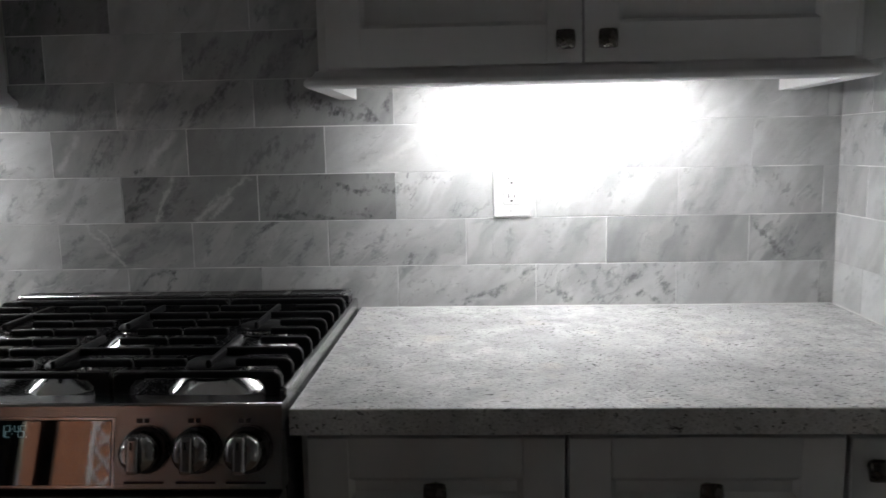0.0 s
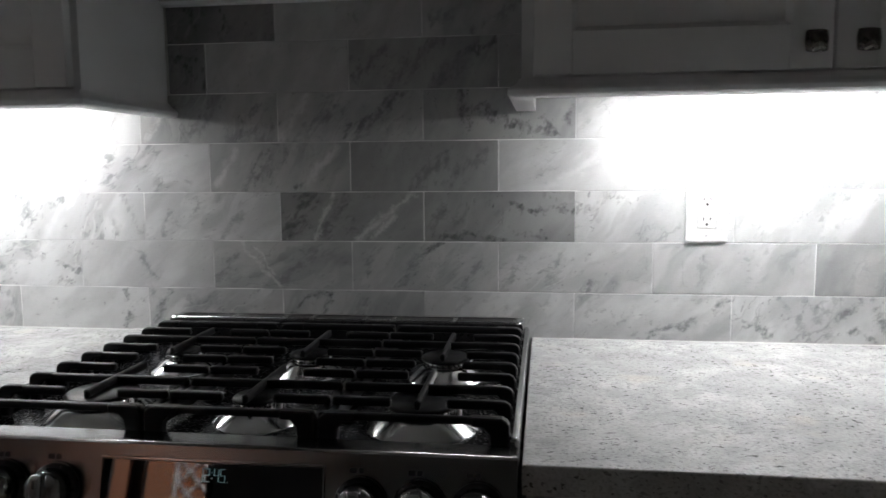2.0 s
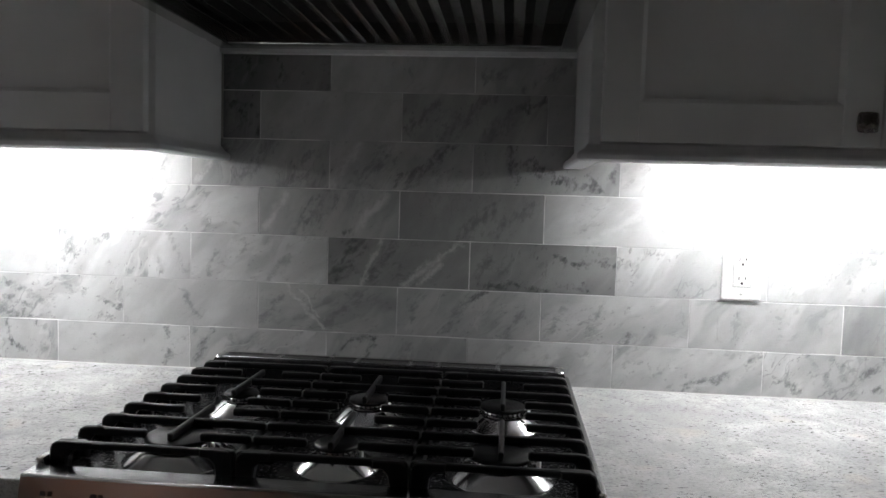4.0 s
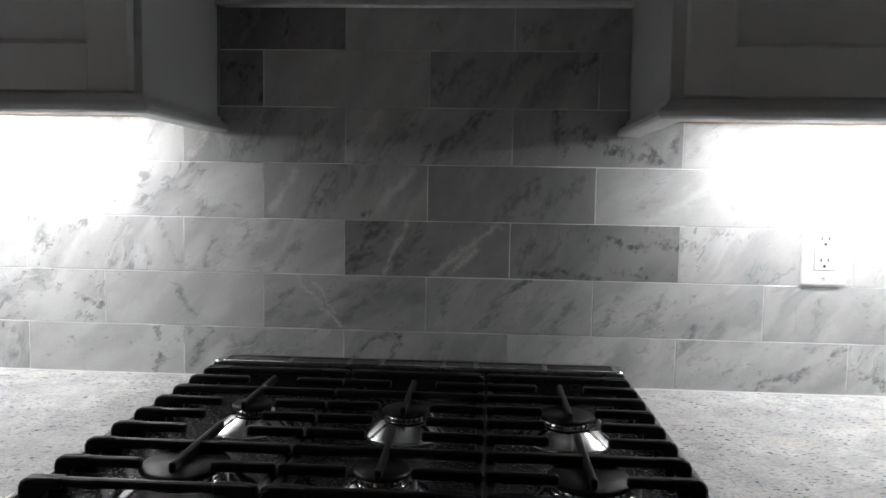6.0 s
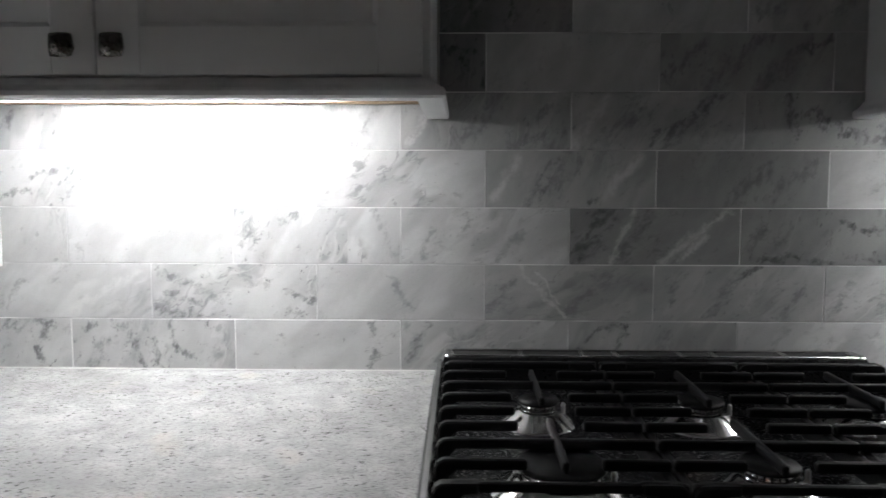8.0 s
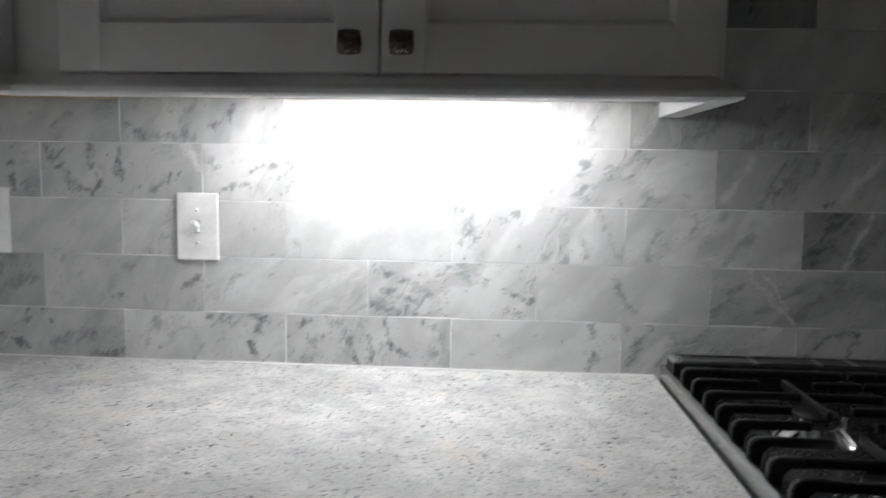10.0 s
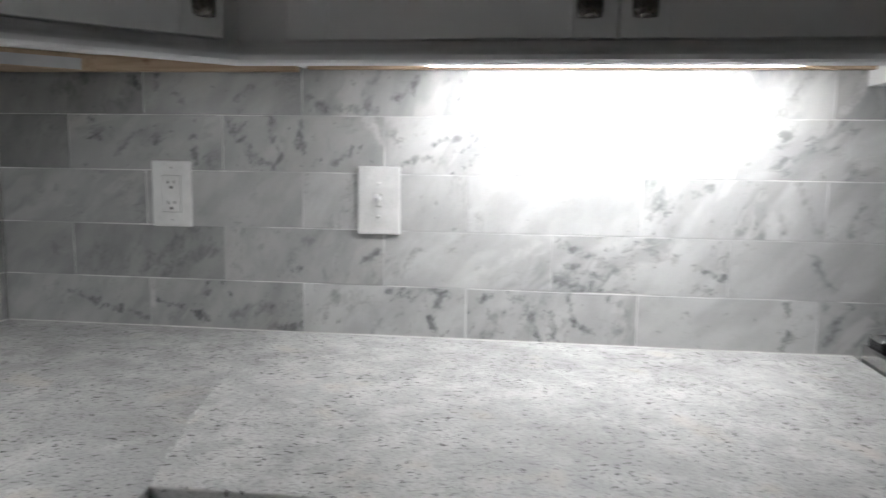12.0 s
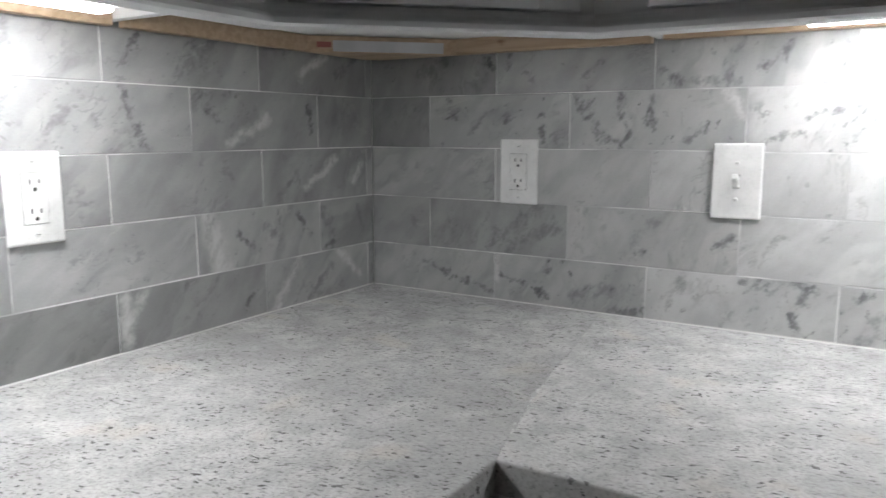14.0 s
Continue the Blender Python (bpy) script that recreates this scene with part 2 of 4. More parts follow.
def make_brickwork():
    n = Nodes("brickwork")
    v = n.coords((1, 1, 1), (radians(90), 0, 0))
    br = n.add("ShaderNodeTexBrick", {"Vector": v, "Color1": (0.46, 0.19, 0.10, 1), "Color2": (0.52, 0.24, 0.13, 1), "Mortar": (0.30, 0.20, 0.15, 1), "Scale": 1.0, "Mortar Size": 0.005, "Brick Width": 0.22, "Row Height": 0.075})
    c = n.mix(n.ramp(n.noise(v, 30, 4), 0.3, 0.7, 0.0, 0.5), br.outputs[0], (0.26, 0.09, 0.05, 1))
    n.set(Base_Color=c, Roughness=0.5)
    n.bump(br.outputs[1], -0.3, 0.003)
    return n.mat


def make_glow(name, color, strength):
    n = Nodes(name)
    n.set(Base_Color=(0.8, 0.8, 0.8, 1), Emission_Color=color, Emission_Strength=strength)
    return n.mat


def make_glass():
    n = Nodes("door_glass")
    n.set(Base_Color=(0.97, 0.97, 0.98, 1), Roughness=0.02, Transmission_Weight=1.0, IOR=1.45)
    return n.mat


MARBLE = make_marble()
GRANITE = make_granite()
GROUT = make_grout()
CABINET = make_paint("cabinet_paint", (0.74, 0.745, 0.75, 1), 0.36)
WALL = make_paint("wall_paint", (0.62, 0.62, 0.60, 1), 0.6)
CEIL = make_paint("ceiling_paint", (0.78, 0.78, 0.77, 1), 0.7)
STEEL = make_steel("brushed_steel", 0.50, 0.19)
SATIN = make_steel("satin_steel", 0.32, 0.24)
CHROME = make_steel("polished_steel", 0.42, 0.15, (40, 40, 40))
BOWL = make_steel("burner_aluminium", 0.58, 0.16, (30, 30, 30))
BRIGHT = make_steel("bright_edge_steel", 0.72, 0.24, (40, 40, 40))
IRON = make_plain("cast_iron", (0.010, 0.010, 0.011, 1), 0.42, bump=0.25, scale=420, spec=0.28)
ENAMEL = make_plain("black_enamel", (0.022, 0.022, 0.024, 1), 0.22, spec=0.32)
RUBBER = make_plain("black_plastic", (0.012, 0.012, 0.013, 1), 0.3)
PEWTER = make_plain("dark_pewter", (0.13, 0.12, 0.11, 1), 0.26, metal=1.0)
PLATE = make_plain("white_plastic", (0.88, 0.88, 0.875, 1), 0.3)
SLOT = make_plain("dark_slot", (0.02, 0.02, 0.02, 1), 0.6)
PALE = make_plain("pale_gap", (0.55, 0.55, 0.54, 1), 0.6)
GREY = make_plain("grey_gap", (0.16, 0.16, 0.155, 1), 0.6)
SOCKET = make_plain("socket_shadow", (0.03, 0.03, 0.03, 1), 0.6)
INK = make_plain("dark_print", (0.03, 0.03, 0.03, 1), 0.5)
WOOD = make_wood()
BRICKWORK = make_brickwork()
GLASS = make_glass()
LIT = make_glow("led_diffuser", (0.985, 0.99, 1.0, 1), LAMP)
DIGITS = make_glow("clock_digits", (0.30, 0.80, 0.90, 1), 0.05)
SCREEN = Nodes("display_glass").set(Base_Color=(0.008, 0.008, 0.009, 1), Roughness=0.03, IOR=2.1).mat


# ---- mesh helpers ----
def add_box(bm, lo, hi, bevel=0.0, seg=1):
    m = Matrix.Translation([(a + b) / 2 for a, b in zip(lo, hi)]) @ Matrix.Diagonal([abs(b - a) for a, b in zip(lo, hi)] + [1])
    vs = bmesh.ops.create_cube(bm, size=1.0, matrix=m)["verts"]
    if bevel:
        es = list({e for v in vs for e in v.link_edges})
        bmesh.ops.bevel(bm, geom=es, offset=bevel, segments=seg, affect="EDGES", profile=0.5)
    return bm


def box(lo, hi, bevel=0.0, seg=1):
    return add_box(bmesh.new(), lo, hi, bevel, seg)


def lathe(bm, profile, m, seg=32):
    """A turned shape: profile of (radius, height) about the local z of m."""
    rings = []
    for r, z in profile:
        rings.append([bm.verts.new(m @ Vector((r * math.cos(2 * math.pi * k / seg), r * math.sin(2 * math.pi * k / seg), z))) for k in range(seg)])
    for a, b in zip(rings, rings[1:]):
        for k in range(seg):
            f = bm.faces.new((a[k], a[(k + 1) % seg], b[(k + 1) % seg], b[k]))
            f.smooth = True
    bm.faces.new(rings[-1])
    bm.faces.new(rings[0][::-1])
    return bm


def prism(bm, outline, z0, z1, bevel=0.0, sharp=()):
    """A plate with a flat outline of (x, y) points."""
    lo = [bm.verts.new((x, y, z0)) for x, y in outline]
    hi = [bm.verts.new((x, y, z1)) for x, y in outline]
    n = len(outline)
    faces = [bm.faces.new(hi), bm.faces.new(lo[::-1])]
    faces += [bm.faces.new((lo[k], lo[(k + 1) % n], hi[(k + 1) % n], hi[k])) for k in range(n)]
    bmesh.ops.recalc_face_normals(bm, faces=faces)
    if bevel:
        flat = [e for e in faces[0].edges if not all((round(v.co.x, 4), round(v.co.y, 4)) in sharp for v in e.verts)]
        bmesh.ops.bevel(bm, geom=flat, offset=bevel, segments=2, affect="EDGES", profile=0.5)
    return bm


def sweep(bm, profile, path):
    """A moulding: profile of (outward, z) carried along a flat path, mitred; outward is to the left of the way."""
    pts = [Vector(p) for p in path]
    ways = [(b - a).normalized() for a, b in zip(pts, pts[1:])]
    rings = []
    for k, p in enumerate(pts):
        w0, w1 = ways[max(k - 1, 0)], ways[min(k, len(ways) - 1)]
        n0, n1 = Vector((-w0.y, w0.x)), Vector((-w1.y, w1.x))
        mit = (n0 + n1) / (1 + n0.dot(n1))
        rings.append([bm.verts.new((p.x + mit.x * o, p.y + mit.y * o, z)) for o, z in profile])
    n = len(profile)
    for a, b in zip(rings, rings[1:]):
        for k in range(n):
            bm.faces.new((a[k], a[(k + 1) % n], b[(k + 1) % n], b[k]))
    bm.faces.new(rings[0][::-1]), bm.faces.new(rings[-1])
    bmesh.ops.recalc_face_normals(bm, faces=bm.faces)
    return bm


def mesh_of(name, bm, material):
    me = bpy.data.meshes.new(name)
    bm.to_mesh(me)
    bm.free()
    me.materials.append(material)
    return me


def thing(name, at, label, category, group=""):
    ob = new(name)
    ob.empty_display_size = 0.05
    ob.matrix_world = Matrix.Translation(at)
    return tagged(ob, label, category, group)


def part(name, bm, material, parent, label=""):
    return piece(name, mesh_of(name, bm, material), parent, Matrix(), label)


def base_of(ob):
    return base_of(ob.parent) @ ob.matrix_parent_inverse @ ob.matrix_basis if ob.parent else ob.matrix_basis.copy()


def piece(name, me, parent, m, label=""):
    """A mesh at the world pose m, under parent."""
    ob = new(name, me)
    ob.parent = parent
    ob.matrix_parent_inverse = base_of(parent).inverted()
    ob.matrix_basis = m
    return tagged(ob, label)


def solid(name, bm, material, label, category, kind="", group=""):
    return tagged(new(name, mesh_of(name, bm, material)), label, category, group, kind)


# ---- the plan ----
LEFT, RIGHT, FAR, CEILING = -1.833, 1.562, -6.0, 2.44
TOP = 0.924
EDGE = -0.660
UNDER = 1.412
GRID_X, GRID_Z, GRID_0 = 0.3063, 0.1031, 0.915

# ---- room shell ----
wall_north = solid("wall_north", box((LEFT - 0.15, 0.0075, 0), (RIGHT + 0.15, 0.16, CEILING)), WALL, "painted kitchen wall faced with grey marble tile", "wall", "structure")
wall_west = solid("wall_west", box((LEFT - 0.15, -2.6, 0), (LEFT - 0.0075, 0.0075, CEILING)), WALL, "painted kitchen side wall faced with marble tile", "wall", "structure")
wall_east = solid("wall_east", box((RIGHT + 0.0075, FAR, 0), (RIGHT + 0.15, 0.0075, CEILING)), WALL, "painted end wall faced with marble tile", "wall", "structure")
WEST, DOOR_X0, DOOR_X1, DOOR_H = -5.6, -3.22, -2.17, 2.05
solid("wall_west_2", box((WEST - 0.15, FAR, 0), (WEST, -2.45, CEILING)), WALL, "plain painted wall of the next room", "wall", "structure")
solid("wall_north_2", box((WEST - 0.15, -2.45, 0), (LEFT - 0.15, -2.30, CEILING)), WALL, "plain painted wall of the next room", "wall", "structure")
bm = box((WEST - 0.15, FAR - 0.15, 0), (DOOR_X0, FAR, CEILING))
add_box(bm, (DOOR_X1, FAR - 0.15, 0), (RIGHT + 0.15, FAR, CEILING))
add_box(bm, (DOOR_X0, FAR - 0.15, DOOR_H), (DOOR_X1, FAR, CEILING))
solid("wall_south", bm, WALL, "plain painted wall with a glazed door", "wall", "structure")
floor_bm = box((LEFT - 0.15, -2.30, -0.1), (RIGHT + 0.15, 0.16, 0))
add_box(floor_bm, (WEST - 0.15, FAR - 0.15, -0.1), (RIGHT + 0.15, -2.30, 0))
solid("floor", floor_bm, make_plain("wood_floor", (0.42, 0.34, 0.27, 1), 0.45), "warm brown wooden floor", "floor", "structure")
ceiling_bm = box((LEFT - 0.15, -2.30, CEILING), (RIGHT + 0.15, 0.16, CEILING + 0.1))
add_box(ceiling_bm, (WEST - 0.15, FAR - 0.15, CEILING), (RIGHT + 0.15, -2.30, CEILING + 0.1))
solid("ceiling", ceiling_bm, CEIL, "white painted ceiling", "ceiling", "structure")
solid("ground", box((-60, -60, -0.25), (60, 60, -0.12)), make_plain("outdoor_ground", (0.30, 0.31, 0.33, 1), 0.9), "pale outdoor ground", "ground", "structure")

door = thing("door_1", ((DOOR_X0 + DOOR_X1) / 2, FAR - 0.08, 0), "dark framed glazed door letting in daylight", "door")
door["kind"] = "structure"
bm = box((DOOR_X0 + 0.004, FAR - 0.11, 0.004), (DOOR_X0 + 0.09, FAR - 0.06, DOOR_H - 0.004), 0.003)
add_box(bm, (DOOR_X1 - 0.09, FAR - 0.11, 0.004), (DOOR_X1 - 0.004, FAR - 0.06, DOOR_H - 0.004), 0.003)
add_box(bm, (DOOR_X0 + 0.09, FAR - 0.11, 0.004), (DOOR_X1 - 0.09, FAR - 0.06, 0.12), 0.003)
add_box(bm, (DOOR_X0 + 0.09, FAR - 0.11, DOOR_H - 0.10), (DOOR_X1 - 0.09, FAR - 0.06, DOOR_H - 0.004), 0.003)
add_box(bm, (-2.97, FAR - 0.11, 0.12), (-2.82, FAR - 0.06, DOOR_H - 0.10), 0.003)
part("frame", bm, RUBBER, door)
for x0, x1 in ((DOOR_X0 + 0.09, -2.97), (-2.82, DOOR_X1 - 0.09)):
    pane = part("pane", box((x0, FAR - 0.088, 0.12), (x1, FAR - 0.082, DOOR_H - 0.10)), GLASS, door, "clear door glass")
    pane.visible_shadow = False
solid("brick_garden_wall", box((-4.20, -8.15, -0.12), (-2.2, -7.9, 2.6)), BRICKWORK, "orange-red brick garden wall outside the door", "wall")
bm = bmesh.new()
for k in range(9):
    for turn in (45, -45):
        g = box((-0.60, -0.006, -0.011), (0.60, 0.006, 0.011))
        g.transform(pose(-3.02, -7.87 + (0.013 if turn > 0 else 0), -0.1 + 0.24 * k, 0, turn, 0))
        tmpm = bpy.data.meshes.new("t")
        g.to_mesh(tmpm)
        g.free()
        bm.from_mesh(tmpm)
        bpy.data.meshes.remove(tmpm)
add_box(bm, (-3.42, -7.89, -0.12), (-3.39, -7.85, 2.2))
solid("garden_trellis", bm, PLATE, "white diagonal lattice trellis on the brick wall", "trellis")


# ---- counters ----
def counter(name, outline, label, sharp=()):
    return solid(name, prism(bmesh.new(), outline, TOP - 0.037, TOP, 0.0025, sharp), GRANITE, label, "countertop", group="granite countertops")


seam_rand = random.Random(3)
SEAM = [(-1.1775, EDGE)]
for k in range(1, 22):
    t = k / 22
    bow = -1.1775 - 0.132 * t - 0.010 * math.sin(math.pi * min(1.0, t * 1.25)) * (1 - t) ** 0.5
    SEAM.append((round(bow + seam_rand.uniform(-0.0016, 0.0016), 4), round(EDGE * (1 - t), 4)))
SEAM.append((-1.310, -0.0015))
SEAM_B = [(round(x - 0.0004, 4), y) for x, y in SEAM]
counter("countertop", [(0.527, EDGE), (RIGHT - 0.002, EDGE), (RIGHT - 0.002, -0.0015), (0.527, -0.0015)], "pale speckled granite countertop with dark flecks beside the range")
# slab tints drop towards the corner: its weaker light is put into the colour
counter("countertop", [SEAM[0], (-0.243, EDGE), (-0.243, -0.0015), *SEAM[:0:-1]], "pale speckled granite countertop under the light switch", SEAM).color = (0.95, 0.95, 0.95, 1)
corner_top = counter("countertop", [(LEFT + 0.002, -2.4), (SEAM_B[0][0], -2.4), *SEAM_B, (LEFT + 0.002, -0.0015)], "pale speckled granite corner countertop joined by a seam", SEAM_B)
corner_top.color = (0.92, 0.92, 0.92, 1)

# pale resin smeared along the joint, uneven in width
FILLER = make_plain("joint_resin", (0.50, 0.50, 0.495, 1), 0.25, scale=90.0)
for first, last in ((2, 4), (5, 8)):
    bm = bmesh.new()
    rows = []
    for k in range(first * 4, last * 4 + 1):
        (xa, ya), (xb, yb) = SEAM[k // 4], SEAM[k // 4 + 1]
        f = (k % 4) / 4
        taper = math.sin(math.pi * (k - first * 4 + 0.4) / ((last - first) * 4 + 0.8))
        lo, hi = (seam_rand.uniform(0.0006, 0.0035) * taper + 0.0002 for _ in range(2))
        x, y = xa + (xb - xa) * f, ya + (yb - ya) * f
        rows.append([bm.verts.new((x - lo, y, TOP - 0.0004)), bm.verts.new((x - lo, y, TOP + 0.0003)), bm.verts.new((x + hi, y, TOP + 0.0003)), bm.verts.new((x + hi, y, TOP - 0.0004))])
    for a, b in zip(rows, rows[1:]):
        for q in range(4):
            bm.faces.new((a[q], a[(q + 1) % 4], b[(q + 1) % 4], b[q]))
    bm.faces.new(rows[0][::-1]), bm.faces.new(rows[-1])
    bmesh.ops.recalc_face_normals(bm, faces=bm.faces)
    part("joint_filler", bm, FILLER, corner_top, "pale resin in the granite joint")


# ---- cabinets ----
def knob_mesh():
    """A square, pillow-shaped pull on a short stem; it points to -y."""
    bm = bmesh.new()
    lathe(bm, [(0.009, 0), (0.006, 0.004), (0.006, 0.014), (0.010, 0.016)], pose(0, 0, 0, 90, 0, 0), 16)
    n, half = 6, 0.0165
    grid = {}
    for i in range(n + 1):
        for j in range(n + 1):
            u, w = 2 * i / n - 1, 2 * j / n - 1
            bulge = (1 - u * u) * (1 - w * w)
            pull = 1 - 0.10 * (u * u * w * w)
            grid[i, j] = bm.verts.new((half * u * pull, -0.0205 - 0.009 * bulge ** 0.8, half * w * pull))
    for i in range(n):
        for j in range(n):
            bm.faces.new((grid[i, j], grid[i + 1, j], grid[i + 1, j + 1], grid[i, j + 1])).smooth = True
    rim = [(i, 0) for i in range(n)] + [(n, j) for j in range(n)] + [(i, n) for i in range(n, 0, -1)] + [(0, j) for j in range(n, 0, -1)]
    back = [bm.verts.new((grid[k].co.x * 0.9, -0.0145, grid[k].co.z * 0.9)) for k in rim]
    for k in range(len(rim)):
        a, b = rim[k], rim[(k + 1) % len(rim)]
        bm.faces.new((grid[b], grid[a], back[k], back[(k + 1) % len(rim)]))
    bm.faces.new(back)
    bmesh.ops.recalc_face_normals(bm, faces=bm.faces)
    return mesh_of("knob", bm, PEWTER)


KNOB = knob_mesh()


def front(name, parent, m, w, h, knob_at, label="", rail=0.060, thick=0.020, recess=0.009):
    """A shaker front from (0, 0, 0) to (w, -thick, h) of m, its face towards -y: a sunk panel between stiles and rails."""
    bm = box((rail - 0.003, -thick + recess, rail), (w - rail + 0.003, -0.002, h - rail + 0.003))
    # a small sloping bead round the sunk panel
    b, y0, y1 = 0.007, -thick + 0.001, -thick + recess
    x0, x1, z0, z1 = rail, w - rail, rail + 0.006, h - rail
    o = [bm.verts.new(p) for p in ((x0, y0, z0), (x1, y0, z0), (x1, y0, z1), (x0, y0, z1))]
    i = [bm.verts.new(p) for p in ((x0 + b, y1 - 0.0005, z0 + b), (x1 - b, y1 - 0.0005, z0 + b), (x1 - b, y1 - 0.0005, z1 - b), (x0 + b, y1 - 0.0005, z1 - b))]
    for k in range(4):
        bm.faces.new((o[k], o[(k + 1) % 4], i[(k + 1) % 4], i[k]))
    ob = piece(name, mesh_of(name, bm, CABINET), parent, m, label)
    for lo, hi in (((0, -thick, 0), (rail, 0, h)), ((w - rail, -thick, 0), (w, 0, h))):
        piece("stile", mesh_of("stile", box(lo, hi, 0.0015), CABINET), ob, m)
    for lo, hi in (((rail, -thick + 0.0003, 0), (w - rail, 0, rail + 0.006)), ((rail, -thick + 0.0003, h - rail), (w - rail, 0, h))):
        piece("rail", mesh_of("rail", box(lo, hi, 0.0008), CABINET), ob, m)
    if knob_at:
        piece("knob", KNOB, ob, m @ pose(knob_at[0], -thick, knob_at[1]), "square dark pewter knob")
    return ob


UP_TOP = 2.25


def upper(x0, x1, doors, knobs, label, stile_l=0.02, stile_r=0.02):
    cab = thing("wall_cabinet", ((x0 + x1) / 2, -0.15, UNDER), label, "cabinet", "white wall cabinets")
    part("side_panel", box((x0, -0.283, UNDER), (x0 + 0.016, -0.0005, UP_TOP)), CABINET, cab)
    part("side_panel", box((x1 - 0.016, -0.283, UNDER), (x1, -0.0005, UP_TOP)), CABINET, cab)
    part("bottom_panel", box((x0 + 0.016, -0.283, 1.434), (x1 - 0.016, -0.0005, 1.448)), CABINET, cab)
    part("top_panel", box((x0 + 0.016, -0.283, UP_TOP - 0.016), (x1 - 0.016, -0.0005, UP_TOP)), CABINET, cab)
    part("back_panel", box((x0 + 0.016, -0.012, 1.448), (x1 - 0.016, -0.0005, UP_TOP - 0.016)), CABINET, cab)
    bm = box((x0 - 0.001, -0.302, UNDER), (x0 + stile_l, -0.283, UP_TOP), 0.001)
    add_box(bm, (x1 - stile_r, -0.302, UNDER), (x1 + 0.001, -0.283, UP_TOP), 0.001)
    add_box(bm, (x0 + stile_l, -0.3018, UNDER), (x1 - stile_r, -0.283, UNDER + 0.035))
    add_box(bm, (x0 + stile_l, -0.3018, UP_TOP - 0.04), (x1 - stile_r, -0.283, UP_TOP))
    part("face_frame", bm, CABINET, cab)
    for (a, b), k in zip(doors, knobs):
        front("door", cab, pose(a, -0.3025, 1.4145), b - a, UP_TOP - 1.4145 - 0.02, (k - a, 0.0375))
    bm = box((x0 + 0.016, -0.030, 1.4075), (x1 - 0.016, -0.0125, 1.434), 0.001)
    part("hanging_rail", bm, WOOD, cab, "raw pine hanging rail under the cabinet")
    return cab


upper(0.515, 1.447, [(0.533, 0.9715), (0.9745, 1.428)], [0.941, 1.012], "white shaker wall cabinet with two pewter-knobbed doors")
upper(-1.222, -0.2400, [(-1.144, -0.6995), (-0.6965, -0.251)], [-0.736, -0.667], "white shaker wall cabinet beside the range hood", 0.078, 0.02)

# corner cabinet with a slanted front, and the run on the side wall
A, B = Vector((-1.222, -0.302)), Vector((-1.530, -0.612))
cab = thing("corner_wall_cabinet", (-1.6, -0.2, UNDER), "white corner wall cabinet with a slanted shaker door", "cabinet", "white wall cabinets")
part("body", prism(bmesh.new(), [(LEFT + 0.001, -0.001), (-1.223, -0.001), (A.x - 0.001, A.y + 0.016), (B.x - 0.014, B.y + 0.002), (LEFT + 0.001, B.y + 0.001)], 1.434, UP_TOP), CABINET, cab)
d = (B - A).normalized()
slant = math.degrees(math.atan2(-d.y, -d.x))
span = (B - A).length
fm = pose(B.x, B.y, 0, 0, 0, slant)
bm = box((0, 0, UNDER), (0.045, 0.016, UP_TOP), 0.001)
add_box(bm, (span - 0.045, 0, UNDER), (span, 0.016, UP_TOP), 0.001)
add_box(bm, (0.045, 0.0003, UNDER), (span - 0.045, 0.016, UNDER + 0.035))
bm.transform(fm)
part("face_frame", bm, CABINET, cab)
front("door", cab, fm @ pose(0.028, -0.0005, 1.4145), span - 0.056, UP_TOP - 1.4345, (span - 0.056 - 0.034, 0.0375))
bm = box((LEFT + 0.031, -0.030, 1.4035), (-1.225, -0.0125, 1.433), 0.001)
part("hanging_rail", bm, WOOD, cab, "raw pine hanging rail with knots")
bm = box((LEFT + 0.0125, -0.610, 1.4035), (LEFT + 0.030, -0.032, 1.433), 0.001)
part("hanging_rail", bm, WOOD, cab, "raw pine hanging rail with knots")
# shipping label left on the corner block
bm = box((-0.095, -0.0016, -0.011), (0.115, 0, 0.009))
bm.transform(pose(LEFT + 0.1318, -0.1328, 1.4150, 0, 0, 45))
corner_block = part("corner_block", prism(bmesh.new(), [(LEFT + 0.031, -0.032), (LEFT + 0.231, -0.032), (LEFT + 0.031, -0.232)], 1.4025, 1.4325), WOOD, cab, "raw pine corner block")
part("sticker", bm, make_plain("grey_paper", (0.52, 0.52, 0.53, 1), 0.6), cab, "torn white paper sticker")
bm = box((-0.125, -0.0022, -0.004), (-0.098, -0.0014, 0.006))
bm.transform(pose(LEFT + 0.1318, -0.1328, 1.4150, 0, 0, 45))
part("sticker_mark", bm, make_plain("red_print", (0.30, 0.10, 0.08, 1), 0.5), cab, "red printed mark")

side = thing("wall_cabinet", (LEFT + 0.15, -1.1, UNDER), "white shaker wall cabinet on the side wall", "cabinet", "white wall cabinets")
y0, y1 = -1.55, -0.613
part("side_panel", box((LEFT + 0.001, y0, UNDER), (-1.549, y0 + 0.016, UP_TOP)), CABINET, side)
part("side_panel", box((LEFT + 0.001, y1 - 0.016, UNDER), (-1.549, y1, UP_TOP)), CABINET, side)
part("bottom_panel", box((LEFT + 0.001, y0 + 0.016, 1.434), (-1.549, y1 - 0.016, 1.448)), CABINET, side)
part("top_panel", box((LEFT + 0.001, y0 + 0.016, UP_TOP - 0.016), (-1.549, y1 - 0.016, UP_TOP)), CABINET, side)
bm = box((-1.549, y0, UNDER), (-1.530, y0 + 0.02, UP_TOP), 0.001)
add_box(bm, (-1.549, y1 - 0.078, UNDER), (-1.530, y1, UP_TOP), 0.001)
